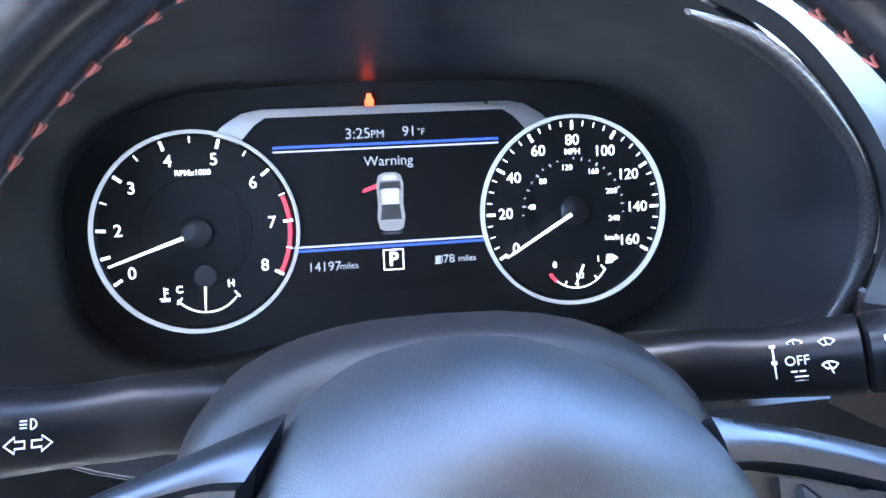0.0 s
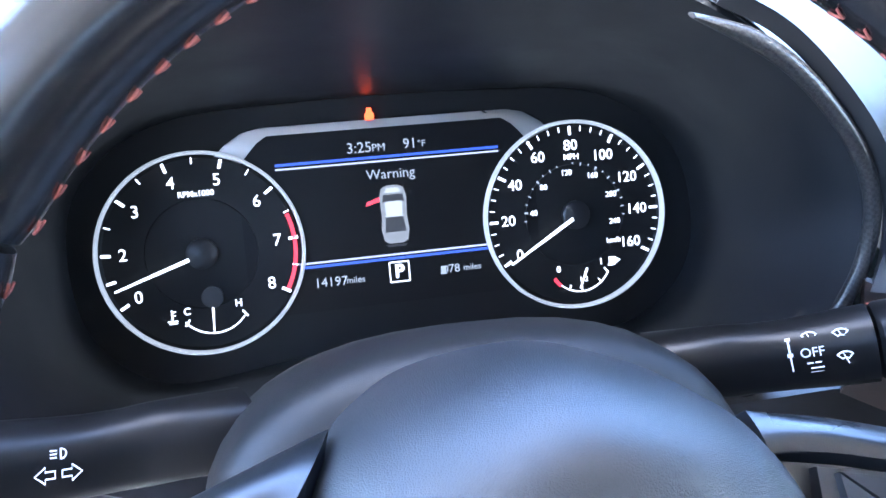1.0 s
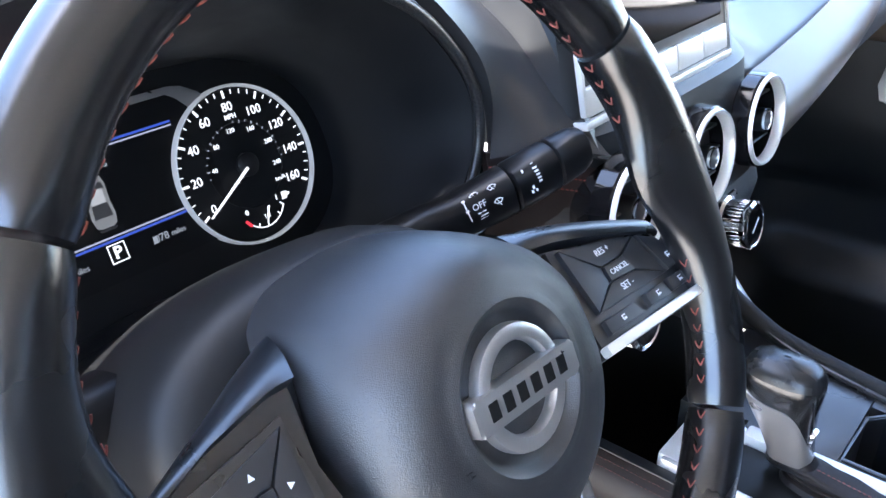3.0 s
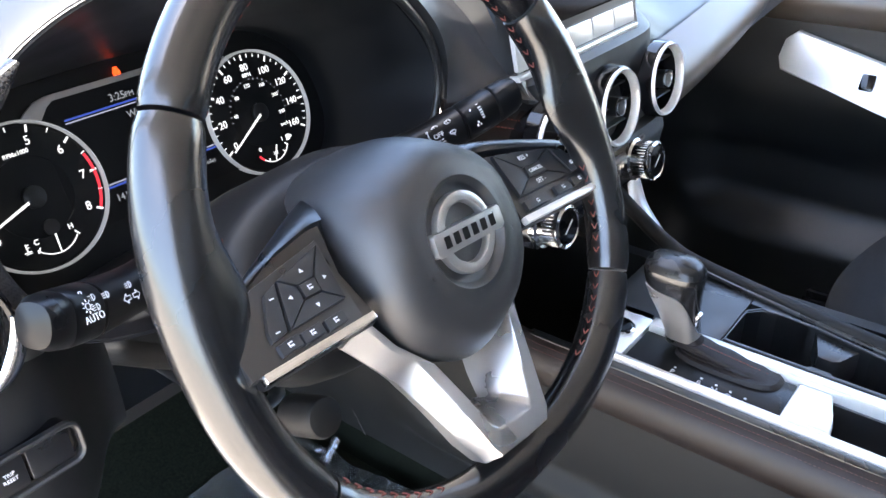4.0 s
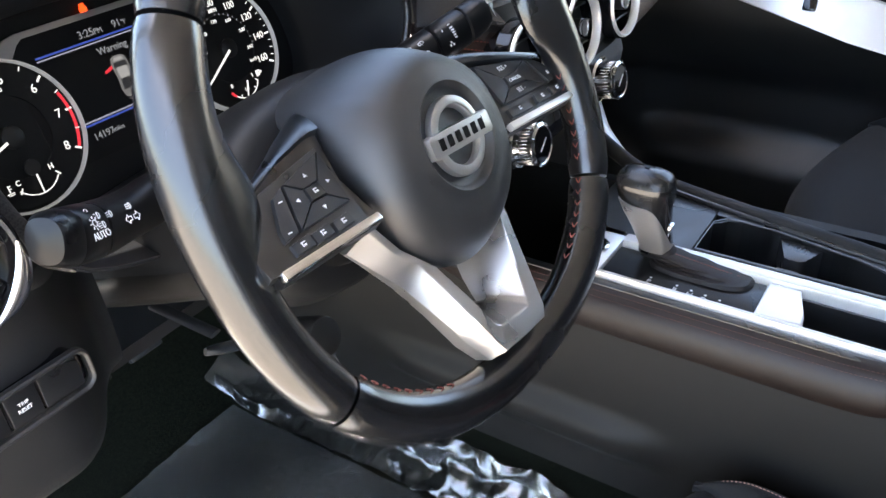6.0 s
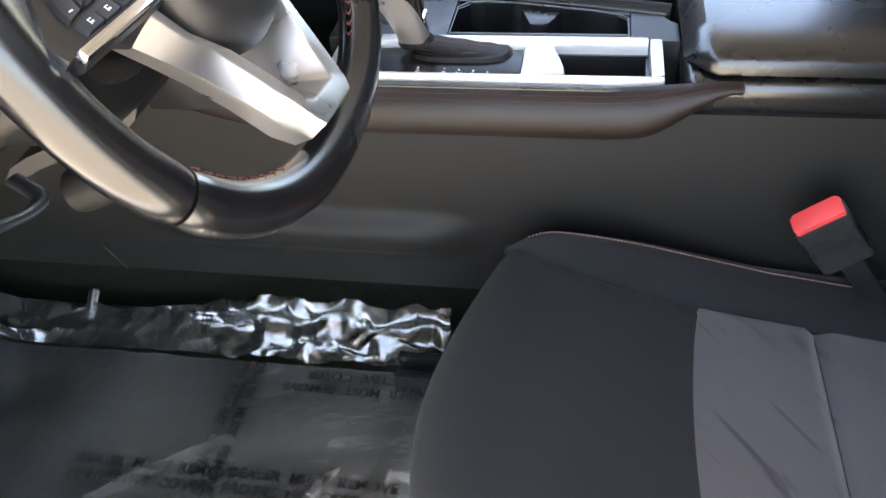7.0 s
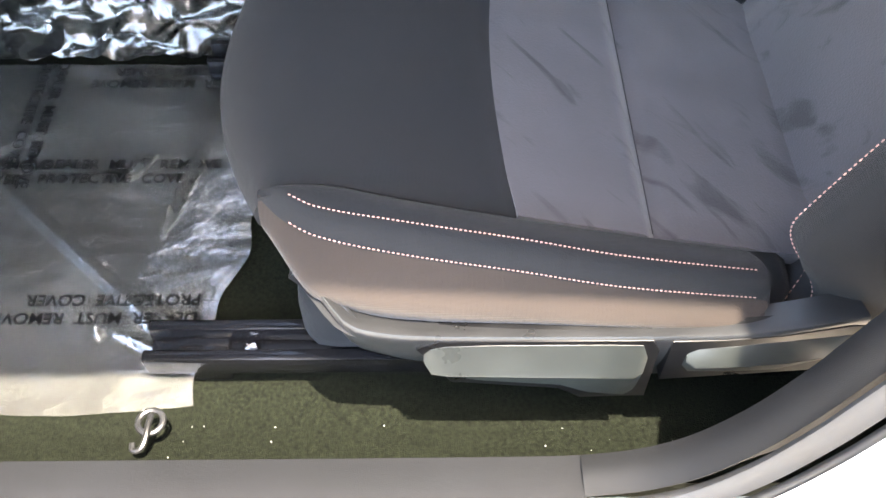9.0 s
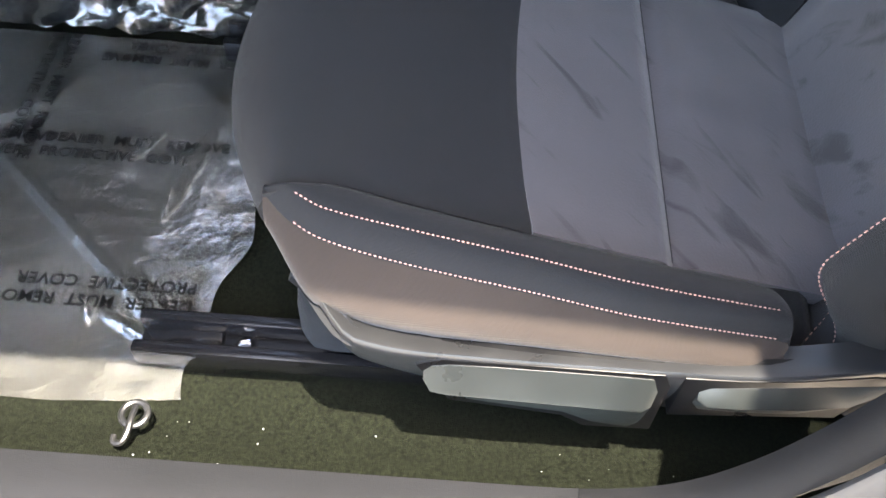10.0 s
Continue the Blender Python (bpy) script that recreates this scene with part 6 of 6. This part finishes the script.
            rings.append([(-0.258, -y, a), (-0.2700 - 0.001 * e, -y, a), (-0.2705 - 0.0035 * e, -y, a - 0.0015), (-0.2705 - 0.0105 * e, -y, b + 0.002), (-0.2705 - 0.0115 * e, -y, b), (-0.2705 - 0.0100 * e, -y, b - 0.003), (-0.2700 - 0.004 * e, -y, c), (-0.258, -y, c)])
        return loft(rings)
    # black plates proud of the cover stand for the shade round the levers
    part("lever_gap_shade", side_plate([(-0.562, 0.455), (-0.580, 0.4665), (-0.742, 0.4665), (-0.750, 0.450), (-0.754, 0.372), (-0.700, 0.370), (-0.68, 0.388), (-0.59, 0.400)], 0.255, 0.2737), STALK, seat, "black plate for the shade in the gap round the lever")
    part("height_lever", lever([(0.568, 0.452, 0.441, 0.433), (0.574, 0.457, 0.430, 0.420), (0.585, 0.4605, 0.4262, 0.412), (0.62, 0.462, 0.4245, 0.402), (0.68, 0.462, 0.422, 0.394), (0.704, 0.462, 0.421, 0.380), (0.735, 0.461, 0.4195, 0.3745), (0.743, 0.450, 0.419, 0.376)]), LEVER, seat, "long grey height lever, reflected light in its colour")
    part("lever_gap_shade", side_plate([(-0.757, 0.4650), (-0.797, 0.4660), (-0.839, 0.472), (-0.885, 0.487), (-0.900, 0.486), (-0.885, 0.418), (-0.76, 0.402)], 0.255, 0.2738), STALK, seat, "black plate for the shade in the gap round the lever")
    part("recline_lever", lever([(0.7725, 0.450, 0.438, 0.422), (0.780, 0.454, 0.436, 0.417), (0.81, 0.459, 0.438, 0.416), (0.85, 0.467, 0.444, 0.419), (0.878, 0.473, 0.454, 0.434), (0.900, 0.480, 0.470, 0.462)]), LEVER, seat, "grey recline lever, reflected light in its colour")
    part("hinge_bracket", moved(block(0.030, 0.045, 0.010, 0.003), pose(0.243, -0.868, 0.452, 12, 0, 0)), SATIN_GREY, seat, "grey hinge bracket")
    # backrest
    lean = 0.36

    def back(x0, x1, puff, wing):
        def fn(u, v):
            h = 0.67 * u - 0.05
            x = x0 + (x1 - x0) * v
            e = min(sstep(0, 0.12, v), sstep(0, 0.12, 1 - v), sstep(0, 0.05, u), sstep(0, 0.05, 1 - u))
            y = -0.912 - lean * h + puff * e + (0.024 + wing * sstep(0.0, 0.10, h)) * sstep(0.14, 0.215, abs(x)) - 0.06 * sstep(0.23, 0.275, abs(x))
            return x, y, 0.44 + h
        return fn
    part("back_insert", shell(back(-0.15, 0.15, 0.004, 0.073), 30, 24, 0.04), SUEDE, seat, "grey suede back insert")
    part("back_panel", shell(lambda u, v: (-0.24 + 0.48 * v, -1.02 - lean * 0.66 * u, 0.40 + 0.66 * u), 8, 8, 0.04), CLOTH, seat)
    for s in (-1, 1):
        fb = back(s * 0.152, s * 0.268, 0.008, 0.073)
        part("back_bolster", shell(fb, 30, 16, 0.04, flip=(s < 0)), CLOTH, seat, "black cloth back bolster")
        for base, out in ((0.176, 0.034), (0.206, 0.032)) if s < 0 else ():
            stitch_line(lambda t, b=base, o=out: (lambda p: (p[0], p[1] + 0.0012, p[2]))(fb(0.05 + 0.9 * t, (b + o * math.exp(-t * 10) - 0.152) / 0.116)), 130, 0.6, STITCH2, seat, 0.0007, fill=0.55)
    part("head_restraint", block(0.26, 0.10, 0.17, 0.045, 5, at=(0, -1.155, 1.13)), CLOTH, seat)
    part("cushion_base", block(0.44, 0.42, 0.10, 0.03, 3, at=(0, -0.67, 0.395)), CLOTH, seat)
    part("back_base", block(0.44, 0.06, 0.2, 0.02, 3, at=(0, -0.985, 0.46)), CLOTH, seat)
    for x in (-0.198, 0.198):
        r = part("seat_rail", block(0.04, 0.62, 0.008, 0.002, at=(x, -0.62, 0.312)), METALD, seat, "glossy black steel seat rail")
        for dx in (-0.016, 0.016):
            part("rail_flange", block(0.012, 0.62, 0.022, 0.003, at=(x + dx, -0.62, 0.3272)), METALD, r)
        part("rail_bolt", moved(lathe([(0.009, 0), (0.009, 0.003), (0.006, 0.006), (0.0055, 0.004), (0.0001, 0.004)], 16), pose(x, -0.405, 0.316)), CHROME, r, "bright bolt head")
        part("rail_foot", block(0.03, 0.05, 0.04, 0.006, at=(x, -0.36, 0.302)), METALD, seat)
        part("rail_foot", block(0.03, 0.05, 0.04, 0.006, at=(x, -0.90, 0.302)), METALD, seat)
    return seat


driver_seat = build_seat(Matrix())
passenger_seat = copy_thing(driver_seat, pose(0.765, -0.01, 0.08))
tagged(passenger_seat, "black cloth passenger seat in deep shade")

# seat-belt buckle
bk = thing("seat_belt_buckle", Matrix.Translation((0.207, -0.812, 0.494)) @ Euler((radians(-36), radians(-4), radians(8))).to_matrix().to_4x4(), "grey seat-belt buckle with a red release button", "seat belt buckle")
part("body", prism(rounded(0.027, 0.050, 0.006), 0.066, 0.131, 0.003), SATIN_GREY, bk)
part("release_button", prism(rounded(0.024, 0.047, 0.004), 0.126, 0.135, 0.003), RED, bk, "red release button")
part("stem", block(0.010, 0.022, 0.12, 0.003, at=(0.004, 0, -0.005)), SMOOTH, bk)

# ---- on the floor ----
film = thing("protective_film", Matrix(), "clear crinkled plastic protective film printed with removal notice", "plastic film")


def film_sheet(u, v):
    x, y = -0.245 + 0.46 * u, -0.385 + 0.635 * v
    y += (1 - v) ** 3 * (0.032 * (1 - sstep(0.10, 0.45, u)) + 0.004 * math.sin(u * 30))
    x -= 0.010 * math.sin(v * 7) * (1 - u)
    z = 0.2985 + 0.30 * sstep(0.22, 0.62, y)
    z += 0.0030 * noise.noise((x * 14, y * 14, 1.3)) + 0.0022 * noise.noise((x * 45, y * 30, 4.1))
    # long folds
    for px, py, ang, hgt, wid, ln in ((-0.085, -0.217, 0.835, 0.010, 0.006, 0.17), (-0.17, -0.325, 0.7, 0.012, 0.006, 0.06), (-0.185, -0.30, 1.1, 0.008, 0.005, 0.05), (0.022, -0.303, -0.22, 0.015, 0.006, 0.060), (0.048, -0.248, -0.5, 0.008, 0.004, 0.024), (-0.154, -0.243, 0.3, 0.010, 0.004, 0.020), (0.05, -0.05, 2.2, 0.006, 0.010, 0.10)):
        dx, dy = x - px, y - py
        a, b = dx * math.cos(ang) + dy * math.sin(ang), -dx * math.sin(ang) + dy * math.cos(ang)
        z += hgt * math.exp(-(b / wid) ** 2) * math.exp(-(a / ln) ** 4)
    return x, y, z


part("film_sheet", shell(film_sheet, 170, 210, 0.0004), FILM, film).visible_shadow = False


def crumple(u, v):
    """Gathered edge of the film against the console."""
    y = 0.30 - 0.67 * u
    x = 0.212 + 0.052 * v
    z = 0.305 + (0.025 + 0.03 * sstep(0.36, 0.64, u)) * v ** 1.3 + 0.30 * sstep(0.22, 0.62, y)
    k = 0.40 + 0.60 * sstep(0.41, 0.64, u)
    z += 0.014 * math.exp(-((v - 0.16) / 0.11) ** 2) * sstep(0.165, 0.20, y) * (1 - sstep(0.27, 0.30, y))
    z += k * (0.021 * (0.5 - abs(noise.noise((y * 16, x * 22, 2.0)))) + 0.009 * (0.5 - abs(noise.noise((y * 40, x * 42, 7.0)))) + 0.0012 * noise.noise((y * 80, x * 70, 1.0)))
    x += k * (0.012 * noise.noise((y * 18, v * 3, 5.0)) + 0.005 * noise.noise((y * 45, v * 5, 9.0)))
    return x, y, z


part("gathered_edge", shell(crumple, 240, 26, 0.0004), FILM_EDGE, film, "bunched shiny edge").visible_shadow = False


part("film_curl", shell(lambda u, v: (0.243 + 0.034 * u, 0.132 - 0.016 * (v - 0.5) - 0.004 * u, 0.312 + 0.034 * u + 0.004 * math.sin(3 * v) * u), 10, 6, 0.0005), FILM_EDGE, film, "upright curl of film").visible_shadow = False


def notice(x, y, turn, mirrored=False, size=0.0182):
    for k, s in enumerate(("DEALER  MUST  REMOVE", "PROTECTIVE  COVER")):
        t = radians(turn)
        off = Vector((-math.sin(t), math.cos(t))) * (-0.021 * k)
        m = Matrix.Translation((x + off.x, y + off.y, film_sheet((x + 0.245) / 0.46, (y + 0.385) / 0.635)[2] + 0.0060)) @ Euler((0, 0, t)).to_matrix().to_4x4()
        if mirrored:
            m = m @ Matrix.Diagonal((-1, 1, 1, 1))
        words(s, size, INK, film, m, align='LEFT', name="printed_notice", bold=0.0002)


notice(0.046, -0.140, -90)
notice(0.211, -0.126, 180)
notice(-0.155, -0.345, 90)
notice(0.175, -0.365, 90)
notice(-0.06, 0.0, 180)
notice(0.045, 0.05, -90)

hook = thing("carpet_clip", Matrix.Translation((-0.272, -0.325, 0.318)), "pale plastic floor-mat retaining clip on the carpet", "clip")
part("ring", tube([(0.011 * math.cos(t), 0.011 * math.sin(t), 0.004) for t in [2 * math.pi * k / 24 for k in range(24)]], (0.003, 0.0025), 8, closed=True), SATIN_GREY, hook)
part("hook", tube(catmull([(0.006, 0, 0.006), (-0.006, 0.0, 0.009), (-0.020, 0.001, 0.007), (-0.027, 0.005, 0.005), (-0.026, 0.011, 0.004), (-0.020, 0.012, 0.004)], 16), (0.0028, 0.0024), 8), SATIN_GREY, hook)

# pedals under the dash
for x, w, nm in ((0.13, 0.055, "accelerator_pedal"), (0.02, 0.10, "brake_pedal")):
    pd = thing(nm, Matrix.Translation((x, 0.32, 0.47)), "black pedal deep in the footwell", "pedal")
    part("pad", moved(block(w, 0.012, 0.07, 0.004), Euler((radians(-35), 0, 0)).to_matrix().to_4x4()), RUBBER, pd)
    part("arm", tube([(0, 0.01, 0), (0, 0.06, 0.10), (0, 0.10, 0.22)], (0.008, 0.008), 8), METALD, pd)

# pale crumbs on the carpet beside the sill
random.seed(5)
crumbs = []
for k in range(16):
    cx, cy, r = random.uniform(-0.315, -0.262), random.uniform(-0.80, -0.30), random.uniform(0.0003, 0.0008)
    crumbs.append(moved(lathe([(0.0001, r), (r * 0.8, r * 0.5), (r, 0), (r * 0.6, -r), (0.0001, -r)], 6), pose(cx, cy, 0.288 + 0.03 * sstep(-0.25, -0.33, cx) + r)))
tagged(part("crumbs", joined(*crumbs), PRINT), "tiny pale crumbs scattered on the carpet", "crumbs", kind="stuff")
